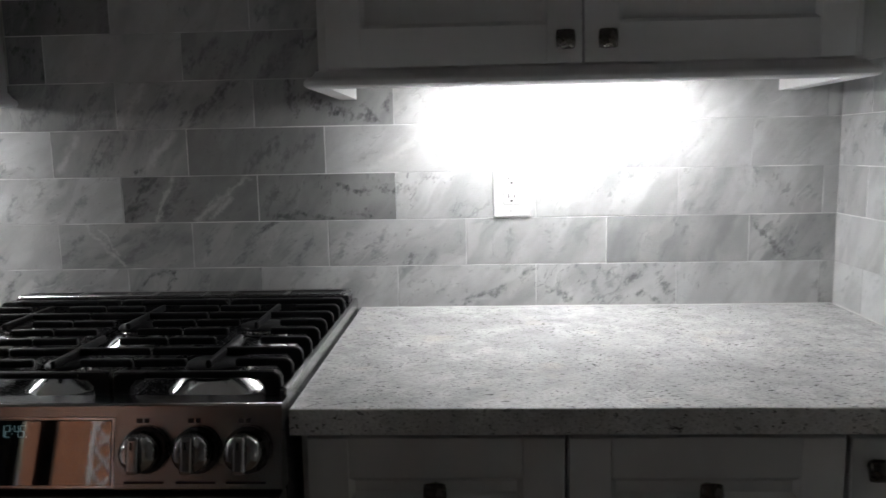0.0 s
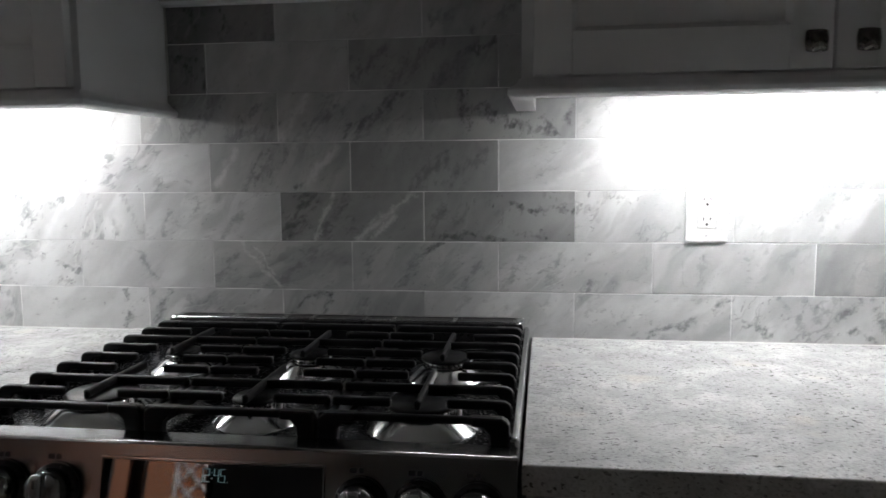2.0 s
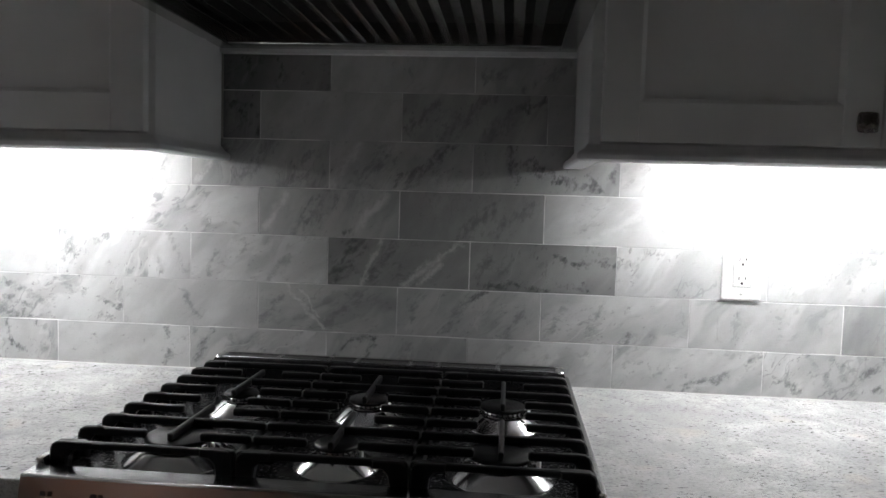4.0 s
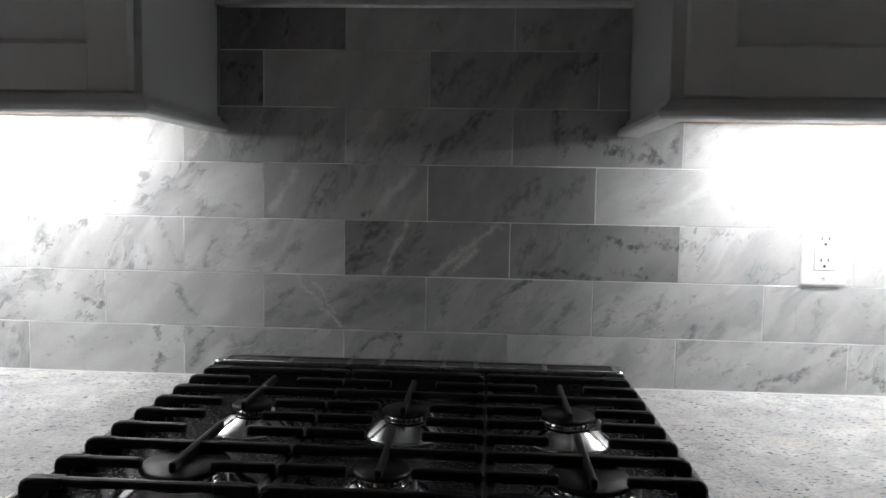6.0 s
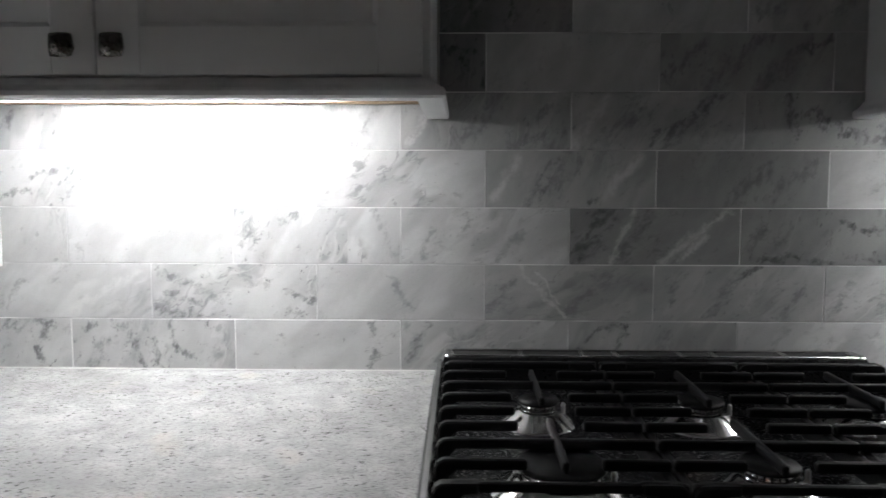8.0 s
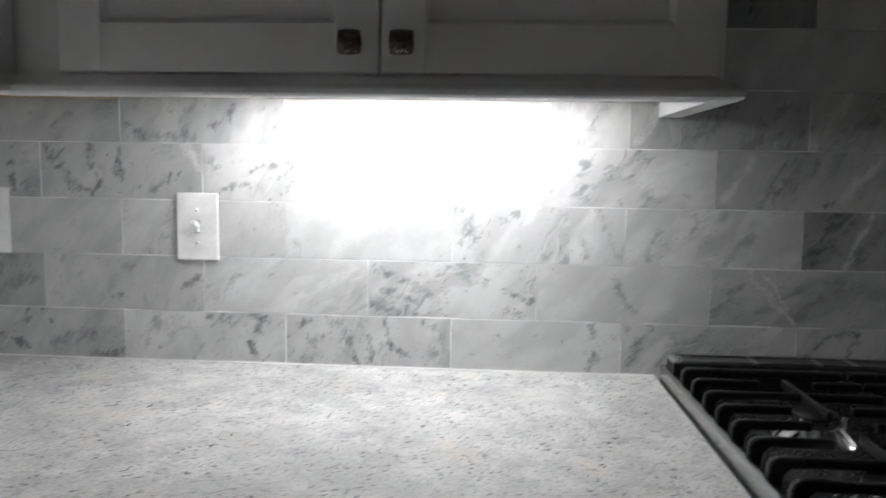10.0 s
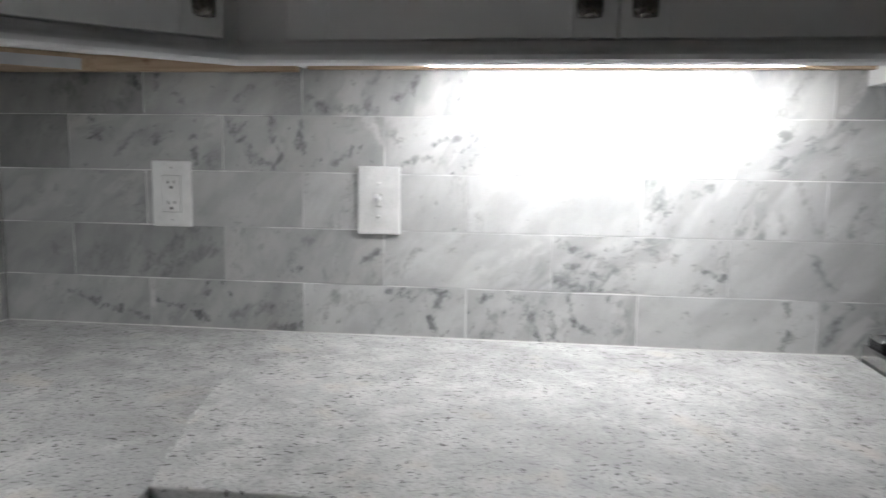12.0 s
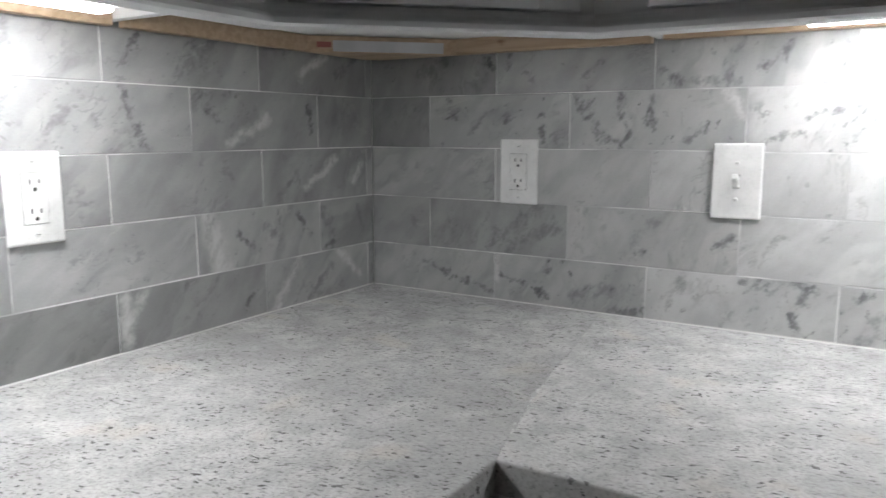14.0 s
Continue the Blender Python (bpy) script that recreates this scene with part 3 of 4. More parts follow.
add_box(bm, (-1.549, y0 + 0.02, UNDER), (-1.5302, y1 - 0.078, UNDER + 0.035))
part("face_frame", bm, CABINET, side)
for a, b, k in ((y0 + 0.012, -1.1035, 0.404), (-1.1005, y1 - 0.068, 0.034)):
    front("door", side, pose(-1.5295, a, 1.4145, 0, 0, 90), b - a, UP_TOP - 1.4345, (k, 0.0375))
part("hanging_rail", box((LEFT + 0.0125, y0 + 0.017, 1.4035), (LEFT + 0.030, y1 - 0.017, 1.434), 0.001), WOOD, side, "raw pine hanging rail under the cabinet")

# light rail moulding under the cabinets
RAIL = [(-0.018, 1.4115), (0.004, 1.4115), (0.0055, 1.4075), (0.009, 1.403), (0.014, 1.3995), (0.0185, 1.397), (0.0215, 1.393), (0.0215, 1.386), (0.018, 1.3825), (-0.018, 1.3825)]
solid("light_rail", sweep(bmesh.new(), RAIL, [(1.447, -0.001), (1.447, -0.310), (0.515, -0.310), (0.515, -0.001)]), CABINET, "white moulded light rail under the wall cabinet", "trim", "structure")
solid("light_rail", sweep(bmesh.new(), RAIL, [(-1.522, -1.55), (-1.522, -0.6154), (-1.2186, -0.310), (-0.2400, -0.310), (-0.2400, -0.001)][::-1]), CABINET, "white moulded light rail turning round the corner cabinets", "trim", "structure")


# ---- under-cabinet lamps ----
def lamp(m, length, label):
    root = thing("under_cabinet_lamp", m.translation, label, "lamp", "under-cabinet lamps")
    bm = box((-length / 2, -0.022, 0.004), (length / 2, 0.022, 0.030), 0.003)
    bm.transform(m)
    part("housing", bm, PLATE, root, "white plastic lamp housing")
    bm = box((-length / 2 + 0.012, -0.016, -0.003), (length / 2 - 0.012, 0.016, 0.0035), 0.0025)
    bm.transform(m)
    part("diffuser", bm, LIT, root, "bright white lit diffuser")


lamp(pose(0.965, -0.135, 1.404), 0.58, "lit white lamp bar under the cabinet by the end wall")
lamp(pose(-0.690, -0.135, 1.404), 0.60, "lit white lamp bar under the cabinet by the switch")
lamp(pose(LEFT + 0.135, -1.00, 1.404, 0, 0, 90), 0.60, "lit white lamp bar under the side wall cabinet")


# ---- base cabinets ----
def base_unit(name, m, w, fronts, label, depth=0.60):
    """A base cabinet w wide; its front looks to -y at y = 0 of m."""
    root = thing(name, m.translation, label, "cabinet", "white base cabinets")
    bm = box((0.001, 0.0, 0.10), (w - 0.001, depth, 0.885))
    add_box(bm, (0.001, 0.06, 0.0), (w - 0.001, depth, 0.10))
    bm.transform(m)
    part("body", bm, CABINET, root)
    for kind, x0, x1, z0, z1, knob in fronts:
        front(kind, root, m @ pose(x0, -0.0005, z0), x1 - x0, z1 - z0, knob)


FACE = -0.611
base_unit("base_cabinet", pose(0.530, FACE, 0), 0.380, [("drawer", 0.012, 0.3775, 0.715, 0.871, (0.183, 0.082)), ("door", 0.012, 0.3775, 0.115, 0.709, None)], "white shaker base cabinet with a drawer beside the range")
base_unit("base_cabinet", pose(0.9105, FACE, 0), 0.385, [("drawer", 0.0025, 0.3815, 0.715, 0.871, (0.192, 0.082)), ("door", 0.0025, 0.3815, 0.115, 0.709, None)], "white shaker base cabinet with a drawer and knob")
base_unit("base_cabinet", pose(1.296, FACE, 0), 0.262, [("door", 0.0035, 0.258, 0.115, 0.871, (0.031, 0.716))], "narrow white shaker base cabinet at the end wall")
base_unit("base_cabinet", pose(-1.200, FACE, 0), 0.955, [("door", 0.08, 0.51, 0.115, 0.871, None), ("door", 0.514, 0.945, 0.115, 0.871, None)], "white shaker base cabinet under the granite counter")
base_unit("base_cabinet", pose(-1.224, -2.39, 0, 0, 0, 90), 1.70, [("door", 0.01, 0.85, 0.115, 0.871, None), ("door", 0.854, 1.69, 0.115, 0.871, None)], "white shaker base cabinet run along the side wall")


# ---- range ----
RX0, RX1 = -0.2385, 0.5225
MID = (RX0 + RX1) / 2
rng = thing("gas_range", (MID, -0.35, 0), "stainless steel slide-in gas range with black cast iron grates", "range")
part("body", box((RX0 + 0.004, -0.655, 0.02), (RX1 - 0.004, -0.012, 0.905), 0.002), RUBBER, rng, "black range sides")
part("oven_door", box((RX0 + 0.003, -0.70, 0.20), (RX1 - 0.003, -0.656, 0.815), 0.006, 2), STEEL, rng, "brushed steel oven door")
# cooktop pan with raised steel sides
part("cooktop", box((RX0 + 0.012, -0.636, 0.906), (RX1 - 0.012, -0.064, 0.920), 0.004, 2), ENAMEL, rng, "black enamel cooktop")
for x0, x1 in ((RX0, RX0 + 0.0115), (RX1 - 0.0115, RX1)):
    part("side_trim", box((x0, -0.645, 0.906), (x1, -0.012, 0.9495), 0.004, 2), STEEL, rng, "brushed steel edge trim")
# back vent rail with its slots
bm = prism(bmesh.new(), [(RX0 + 0.012, -0.0635), (RX1 - 0.012, -0.0635), (RX1 - 0.012, -0.014), (RX0 + 0.012, -0.014)], 0.906, 0.9655, 0.006)
part("vent_rail", bm, RUBBER, rng, "black vent rail")
part("back_lip", box((RX0 + 0.012, -0.0165, 0.960), (RX1 - 0.012, -0.0138, 0.9687), 0.001, 2), BRIGHT, rng, "bright steel lip behind the vents")
x = RX0 + 0.03
for w in (0.115, 0.100, 0.050, 0.105, 0.050, 0.115, 0.115):
    bm = box((x, -0.056, 0.9640), (x + w, -0.024, 0.9667), 0.001)
    slot = part("vent_slot", bm, SLOT, rng, "black vent slot")
    bm = box((x - 0.003, -0.0585, 0.9635), (x, -0.0215, 0.9680), 0.001)
    add_box(bm, (x + w, -0.0585, 0.9635), (x + w + 0.003, -0.0215, 0.9680), 0.001)
    add_box(bm, (x, -0.0595, 0.9635), (x + w, -0.0565, 0.9680), 0.001)
    part("slot_edge", bm, BRIGHT, slot)
    x += w + 0.0085
for x0, x1 in ((RX0 + 0.0125, RX0 + 0.027), (RX1 - 0.027, RX1 - 0.0125)):
    part("vent_corner", box((x0, -0.062, 0.930), (x1, -0.0145, 0.9690), 0.006, 3), BRIGHT, rng, "bright steel vent corner")
# front lip and control panel: one bent sheet
sec = [(-0.637, 0.906), (-0.637, 0.9365), (-0.6385, 0.9380), (-0.6715, 0.9380), (-0.6732, 0.9373), (-0.6739, 0.9362), (-0.6745, 0.9345), (-0.6970, 0.8265), (-0.690, 0.820), (-0.66, 0.820), (-0.66, 0.906)]
bm = bmesh.new()
a = [bm.verts.new((RX0 + 0.0005, y, z)) for y, z in sec]
b = [bm.verts.new((RX1 - 0.0005, y, z)) for y, z in sec]
for k in range(len(sec)):
    f = bm.faces.new((a[k], a[(k + 1) % len(sec)], b[(k + 1) % len(sec)], b[k]))
    f.smooth = 2 < k < 6
bm.faces.new(a[::-1]), bm.faces.new(b)
bmesh.ops.recalc_face_normals(bm, faces=bm.faces)
panel = part("control_panel", bm, SATIN, rng, "brushed steel control panel")
TILT_P = math.degrees(math.atan2(0.0225, 0.108))


def on_panel(x, s):
    """A pose on the panel's face: x across, s metres below its markings; -y points out of it."""
    t = (s + 0.011) / 0.11032
    return pose(MID + (x - MID) * 1.02 - 0.006, -0.6745 - 0.0225 * t, 0.9345 - 0.108 * t, -TILT_P, 0, 0)


def on(name, bm, material, m, parent, label=""):
    bm.transform(m)
    return part(name, bm, material, parent, label)


DM = on_panel(MID + 0.011, 0.051)
on("display_bezel", box((-0.1455, -0.0015, -0.0475), (0.1455, 0.003, 0.0475), 0.001), CHROME, DM, panel, "bright steel display bezel")
on("display", box((-0.1425, -0.0026, -0.0445), (0.1425, 0.002, 0.0445), 0.0012, 2), SCREEN, DM, panel, "glossy black glass display")

# seven-segment clock: strokes of each digit on a 2 x 3 grid of corners
STROKES = {"a": (0, 2, 1, 2), "b": (1, 1, 1, 2), "c": (1, 0, 1, 1), "d": (0, 0, 1, 0), "e": (0, 0, 0, 1), "f": (0, 1, 0, 2), "g": (0, 1, 1, 1)}
clock = bmesh.new()
for x, lit in ((-0.0175, "bc"), (-0.0085, "abged"), (0.0045, "fgbc"), (0.0135, "afgcd")):
    for k in lit:
        i0, j0, i1, j1 = STROKES[k]
        lean = 0.0004
        g0, g1 = min(i0, i1), max(i0, i1)
        add_box(clock, (x + 0.0062 * g0 + lean * j0 - 0.0004, -0.0001, 0.0080 * j0 - 0.0004), (x + 0.0062 * g1 + lean * j1 + 0.0004, 0.0001, 0.0080 * j1 + 0.0004))
for z in (0.0045, 0.0115):
    add_box(clock, (0.0008, -0.0001, z - 0.0007), (0.0022, 0.0001, z + 0.0007))
add_box(clock, (0.0225, -0.0001, -0.0006), (0.0238, 0.0001, 0.0006))
clock.transform(DM @ pose(0.002, -0.0030, 0.0215) @ Matrix.Diagonal((0.92, 1, 0.95, 1)))
part("clock_digits", clock, DIGITS, panel, "pale blue lit clock digits")


def range_knob(x):
    m = on_panel(x, 0.047) @ pose(0, 0, 0, 90, 0, 0)
    bm = lathe(bmesh.new(), [(0.032, -0.002), (0.032, 0.006), (0.030, 0.009), (0.026, 0.010)], m, 32)
    k = part("range_knob", bm, RUBBER, rng, "black knob skirt")
    bm = lathe(bmesh.new(), [(0.0265, 0.008), (0.0255, 0.026), (0.0230, 0.034), (0.0150, 0.038)], m, 32)
    part("knob_body", bm, CHROME, k, "polished steel knob body")
    bm = box((-0.0085, -0.0245, 0.022), (0.0085, 0.0245, 0.047), 0.005, 3)
    bm.transform(m)
    part("grip", bm, CHROME, k, "polished steel finger grip")
    bm = box((-0.0016, 0.008, 0.0465), (0.0016, 0.018, 0.0474))
    bm.transform(m)
    part("pointer", bm, INK, k, "dark pointer mark")
    mm = on_panel(x, 0.0085)
    bm = box((-0.003, -0.0008, -0.003), (0.003, 0.0002, 0.003))
    add_box(bm, (-0.014, -0.0006, -0.003), (-0.006, 0.0002, 0.003))
    on("marking", bm, INK, mm, panel)
    bm = box((-0.030, -0.0006, -0.0015), (0.024, 0.0002, 0.0015))
    on("marking", bm, INK, on_panel(x, 0.091), panel)


for x in (0.339, 0.4085, 0.476):
    range_knob(x)
    range_knob(2 * (MID + 0.005) - x)


# burners
def burner(x, y, r):
    m = pose(x, y, 0.920)
    prof = [(r + 0.030, -0.002), (r + 0.030, 0.0005), (r + 0.0280, 0.0025), (r + 0.006, 0.019), (r + 0.002, 0.0215), (r - 0.004, 0.022)]
    b = part("burner", lathe(bmesh.new(), prof, m, 40), BOWL, rng, "flared aluminium burner base")
    part("burner_head", lathe(bmesh.new(), [(r * 0.88, 0.010), (r * 0.88, 0.030), (r * 0.84, 0.031)], m, 40), BOWL, b)
    part("burner_cap", lathe(bmesh.new(), [(r * 0.90, 0.0295), (r * 0.99, 0.0310), (r * 0.99, 0.0340), (r * 0.92, 0.0365), (r * 0.3, 0.0372)], m, 40), IRON, b, "black burner cap")
    bm = bmesh.new()
    for k in range(24):
        c = pose(0, 0, 0, 0, 0, k * 15)
        g = box((r * 0.84, -0.0010, 0.0235), (r * 0.895, 0.0010, 0.0290))
        g.transform(m @ c)
        tmpm = bpy.data.meshes.new("t")
        g.to_mesh(tmpm)
        g.free()
        bm.from_mesh(tmpm)
        bpy.data.meshes.remove(tmpm)
    part("flame_ports", bm, SLOT, b)
    bm = lathe(bmesh.new(), [(0.003, 0.0), (0.003, 0.030), (0.0015, 0.033)], m @ pose(r * 0.95 + 0.006, -r * 0.35, 0), 10)
    part("igniter", bm, PLATE, b, "white ceramic igniter")


for x, y, r in ((-0.083, -0.285, 0.030), (-0.083, -0.535, 0.052), (0.1495, -0.285, 0.035), (0.1495, -0.530, 0.034), (0.387, -0.285, 0.041), (0.387, -0.530, 0.050)):
    burner(x, y, r)

# cast iron grates
G_TOP = 0.969
BAR_Y = [-0.110 - 0.0644 * k for k in range(9)]


def bar(bm, x0, x1, y, w=0.0105, h=0.013):
    add_box(bm, (x0, y - w / 2, G_TOP - h), (x1, y + w / 2, G_TOP), 0.0038, 2)


def foot(bm, x, y, out, w=0.0115, wide=0.0):
    """A curved end that drops from the grate's top to the cooktop."""
    pts = [(0.0, G_TOP), (0.010, G_TOP - 0.0005), (0.016, G_TOP - 0.004), (0.019, G_TOP - 0.010), (0.0195, G_TOP - 0.046), (0.004 - wide, G_TOP - 0.046), (0.001 - wide, G_TOP - 0.020), (-0.006 - wide, G_TOP - 0.012), (-0.02 - wide, G_TOP - 0.011), (-0.02 - wide, G_TOP)]
    f = [bm.verts.new((x + out * (o - 0.0195), y - w / 2, z)) for o, z in pts]
    g = [bm.verts.new((x + out * (o - 0.0195), y + w / 2, z)) for o, z in pts]
    fs = [bm.faces.new(f), bm.faces.new(g[::-1])]
    for k in range(len(pts)):
        fs.append(bm.faces.new((f[k], f[(k + 1) % len(pts)], g[(k + 1) % len(pts)], g[k])))
    bmesh.ops.recalc_face_normals(bm, faces=fs)
    es = [e for e in set(fs[0].edges) | set(fs[1].edges)]
    bmesh.ops.bevel(bm, geom=es, offset=0.002, segments=1, affect="EDGES")


def grate(x0, x1, centre, gap, left_feet, right_feet):
    bm = bmesh.new()
    for k, y in enumerate(BAR_Y):
        w = 0.0115 if k in (0, 8) else 0.0105
        if k in (0, 2, 6, 8):
            bar(bm, x0 + (0.012 if left_feet else 0.0005), x1 - (0.012 if right_feet else 0.0005), y, w, 0.0105 if k == 8 else 0.013)
        else:
            bar(bm, x0 + (0.012 if left_feet else 0.0005), centre - gap, y)
            bar(bm, centre + gap, x1 - (0.012 if right_feet else 0.0005), y)
        if left_feet or k in (0, 8):
            foot(bm, x0, y, -1, 0.016 if k in (0, 8) else 0.0115, 0.008 if k in (0, 8) else 0.0)
        if right_feet or k in (0, 8):
            foot(bm, x1, y, 1, 0.016 if k in (0, 8) else 0.0115, 0.008 if k in (0, 8) else 0.0)
    for inner, feet in ((x0 + 0.006, left_feet), (x1 - 0.006, right_feet)):
        if not feet:
            add_box(bm, (inner - 0.0055, BAR_Y[8], G_TOP - 0.036), (inner + 0.0055, BAR_Y[0], G_TOP - 0.012), 0.003, 2)
    for ya, yb in ((-0.165, -0.330), (-0.415, -0.575)):
        add_box(bm, (centre - 0.0042, yb, G_TOP - 0.0125), (centre + 0.0042, ya, G_TOP + 0.0006), 0.0032, 2)
    part("grate", bm, IRON, rng, "black cast iron grate")


grate(-0.2255, 0.0325, -0.083, 0.040, True, False)
grate(0.0345, 0.2665, 0.1495, 0.036, False, False)
grate(0.2685, 0.5115, 0.387, 0.037, False, True)

# ---- range hood ----
HZ = 1.617
hood = thing("range_hood", (MID, -0.27, HZ), "dark steel range hood with baffle filters over the range", "hood")
HX0, HX1, HY0, HY1 = -0.234, 0.511, -0.50, -0.022
bm = box((HX0, HY0, HZ), (HX0 + 0.035, HY1, HZ + 0.05), 0.002)
add_box(bm, (HX1 - 0.035, HY0, HZ), (HX1, HY1, HZ + 0.05), 0.002)
add_box(bm, (HX0 + 0.035, HY1 - 0.055, HZ), (HX1 - 0.035, HY1, HZ + 0.05), 0.002)
add_box(bm, (HX0 + 0.035, HY0, HZ), (HX1 - 0.035, HY0 + 0.05, HZ + 0.05), 0.002)
part("rim", bm, STEEL, hood, "brushed steel hood rim")
part("shell", box((HX0 + 0.001, HY0 + 0.001, HZ + 0.05), (HX1 - 0.001, HY1 - 0.001, HZ + 0.16), 0.003), STEEL, hood)
x = HX0 + 0.05
while x < HX1 - 0.06:
    bm = box((-0.011, HY0 + 0.052, -0.001), (0.011, HY1 - 0.057, 0.001), 0.0006)
    bm.transform(pose(x, 0, HZ + 0.022, 0, 24, 0))
    part("baffle", bm, STEEL, hood)
    x += 0.036
# added black sheet: its colour gives the shaded hollow above the baffles
part("filter_depth_shade", box((HX0 + 0.036, HY0 + 0.051, HZ + 0.044), (HX1 - 0.036, HY1 - 0.056, HZ + 0.0495)), SLOT, hood, "black sheet standing in for the shade behind the filters")
solid("hood_trim", box((-0.2365, -0.021, 1.609), (0.514, -0.0004, 1.66), 0.002), CABINET, "white trim board between tile and hood", "trim", "structure")
solid("hood_chimney_cabinet", box((-0.2365, -0.30, HZ + 0.165), (0.514, -0.001, UP_TOP), 0.002), CABINET, "white cabinet panel above the range hood", "cabinet")


# ---- outlets and switch ----
def device(name, m, label, category, toggle=False):
    root = thing(name, m.translation, label, category, "" if toggle else "white wall outlets")

    def lay(part_name, bm, material, lab="", up=root):
        return on(part_name, bm, material, m, up, lab)

    lay("plate", box((-0.0395, -0.006, -0.062), (0.0395, 0.0, 0.062), 0.003, 2), PLATE, "white cover plate")
    zs = (0.030, -0.030) if toggle else (0.0485, -0.0485)
    for z in zs:
        bm = lathe(bmesh.new(), [(0.0034, 0.0), (0.0034, 0.0012), (0.002, 0.0018)], pose(0, -0.0058, z, 90, 0, 0), 12)
        s = lay("screw", bm, PLATE)
        lay("screw_slot", box((-0.0026, -0.0080, z - 0.0004), (0.0026, -0.0074, z + 0.0004)), SLOT, "", s)
    if toggle:
        lay("toggle_recess", box((-0.0055, -0.0064, -0.0120), (0.0055, -0.0056, 0.0120), 0.0003), PALE, "shadowed toggle slot")
        bm = box((-0.0045, -0.012, -0.0095), (0.0045, 0.0, 0.0045), 0.0015, 2)
        bm2 = box((-0.0048, -0.022, -0.003), (0.0048, 0.0, 0.0065), 0.0022, 2)
        lay("toggle_base", bm, PLATE)
        bm2.transform(pose(0, -0.005, 0, -20, 0, 0))
        lay("toggle", bm2, PLATE, "white toggle lever")
    else:
        lay("receptacle_gap", box((-0.0178, -0.0063, -0.0348), (0.0178, -0.0056, 0.0348)), GREY)
        r = lay("receptacle", box((-0.0172, -0.0078, -0.0342), (0.0172, -0.0055, 0.0342), 0.001, 2), PLATE, "white receptacle body")
        for zc in (0.0195, -0.0195):
            for dx, h in ((-0.0063, 0.0036), (0.0063, 0.0029)):
                lay("socket_slot", box((dx - 0.0011, -0.0080, zc - h + 0.003), (dx + 0.0011, -0.0074, zc + h + 0.003)), SOCKET, "", r)
            bm = lathe(bmesh.new(), [(0.0028, 0.0), (0.0028, 0.0005)], pose(0, -0.0076, zc - 0.0075, 90, 0, 0), 10)
            lay("ground_hole", bm, SOCKET, "", r)
    return root


device("wall_outlet", pose(0.865, -0.0004, 1.1855), "white double outlet on marble tile beside the range", "outlet")
device("wall_outlet", pose(-1.478, -0.0004, 1.1805), "white double outlet on marble tile near the corner", "outlet")
device("wall_outlet", pose(LEFT + 0.0004, -0.748, 1.169, 0, 0, 90), "white double outlet on the side wall tile", "outlet")
device("light_switch", pose(-1.081, -0.0004, 1.176), "white toggle light switch on marble tile", "switch", True)

# ---- sealant where the counters meet the tile, and a cable clip ----
CAULK = make_plain("white_caulk", (0.70, 0.70, 0.68, 1), 0.5)


def bead(a, b, out):
    """A thin sloping bead along the foot of the tile."""
    bm = bmesh.new()
    ring = []
    for p in (a, b):
        ring.append([bm.verts.new((p[0], p[1], TOP - 0.0005)), bm.verts.new((p[0], p[1], TOP + 0.0020)), bm.verts.new((p[0] + out[0] * 0.002, p[1] + out[1] * 0.002, TOP - 0.0005))])
    for k in range(3):
        bm.faces.new((ring[0][k], ring[0][(k + 1) % 3], ring[1][(k + 1) % 3], ring[1][k]))
    bm.faces.new(ring[0][::-1]), bm.faces.new(ring[1])
    bmesh.ops.recalc_face_normals(bm, faces=bm.faces)
    solid("trim", bm, CAULK, "thin white sealant bead between counter and tile", "trim", "structure")


bead((LEFT + 0.003, 0.0005), (-0.244, 0.0005), (0, -1))
bead((0.528, 0.0005), (RIGHT - 0.003, 0.0005), (0, -1))
bead((LEFT - 0.0005, -2.39), (LEFT - 0.0005, -0.003), (1, 0))
bead((RIGHT + 0.0005, -0.65), (RIGHT + 0.0005, -0.003), (-1, 0))
solid("cable_clip", box((-1.075, -0.062, 1.4225), (-1.058, -0.045, 1.434), 0.002, 2), PLATE, "small white plastic cable clip under the cabinet", "clip")

# ---- marble tiles ----
GAP = 0.0015
rand = random.Random(7)
solid("grout_bed", box((LEFT + 0.0005, 0.0006, TOP - 0.012), (RIGHT - 0.0005, 0.0075, 1.4305)), GROUT, "pale grout between the marble tiles", "grout", "structure")
solid("grout_bed", box((-0.2365, 0.0006, 1.4305), (0.514, 0.0075, 1.66)), GROUT, "pale grout above the range", "grout", "structure")
solid("grout_bed", box((LEFT - 0.0075, -2.4, TOP - 0.012), (LEFT - 0.0006, 0.0004, 1.4305)), GROUT, "pale grout of the side wall", "grout", "structure")
solid("grout_bed", box((RIGHT + 0.0006, -0.70, TOP - 0.012), (RIGHT + 0.0075, 0.001, 1.4305)), GROUT, "pale grout of the end wall", "grout", "structure")

# tiles that stand out, by row and start in tile widths
DARK = {(3, 0), (3, 1), (4, 0.5), (5, 1), (6, 0.5), (6, -1.5), (7, -1), (5, -6), (4, -6.5)}
MIDDLE = {(2, -0.5), (2, 0.5), (4, -0.5), (5, -1), (5, 0), (1, 0), (1, -6), (2, -4.5), (6, 1.5), (7, 1), (5, -4), (4, -4.5), (4, -5.5), (3, -6), (1, -5), (2, 3.5)}
CALM = {(3, -4), (3, -3), (2, -1.5), (7, 0), (6, -0.5), (1, -2), (3, -5), (4, 0.5), (5, -5), (4, 1.5), (1, -4)}
BOLD = {(2, -2.5), (4, -1.5), (3, -2), (3, 2), (4, -3.5), (1, 3)}
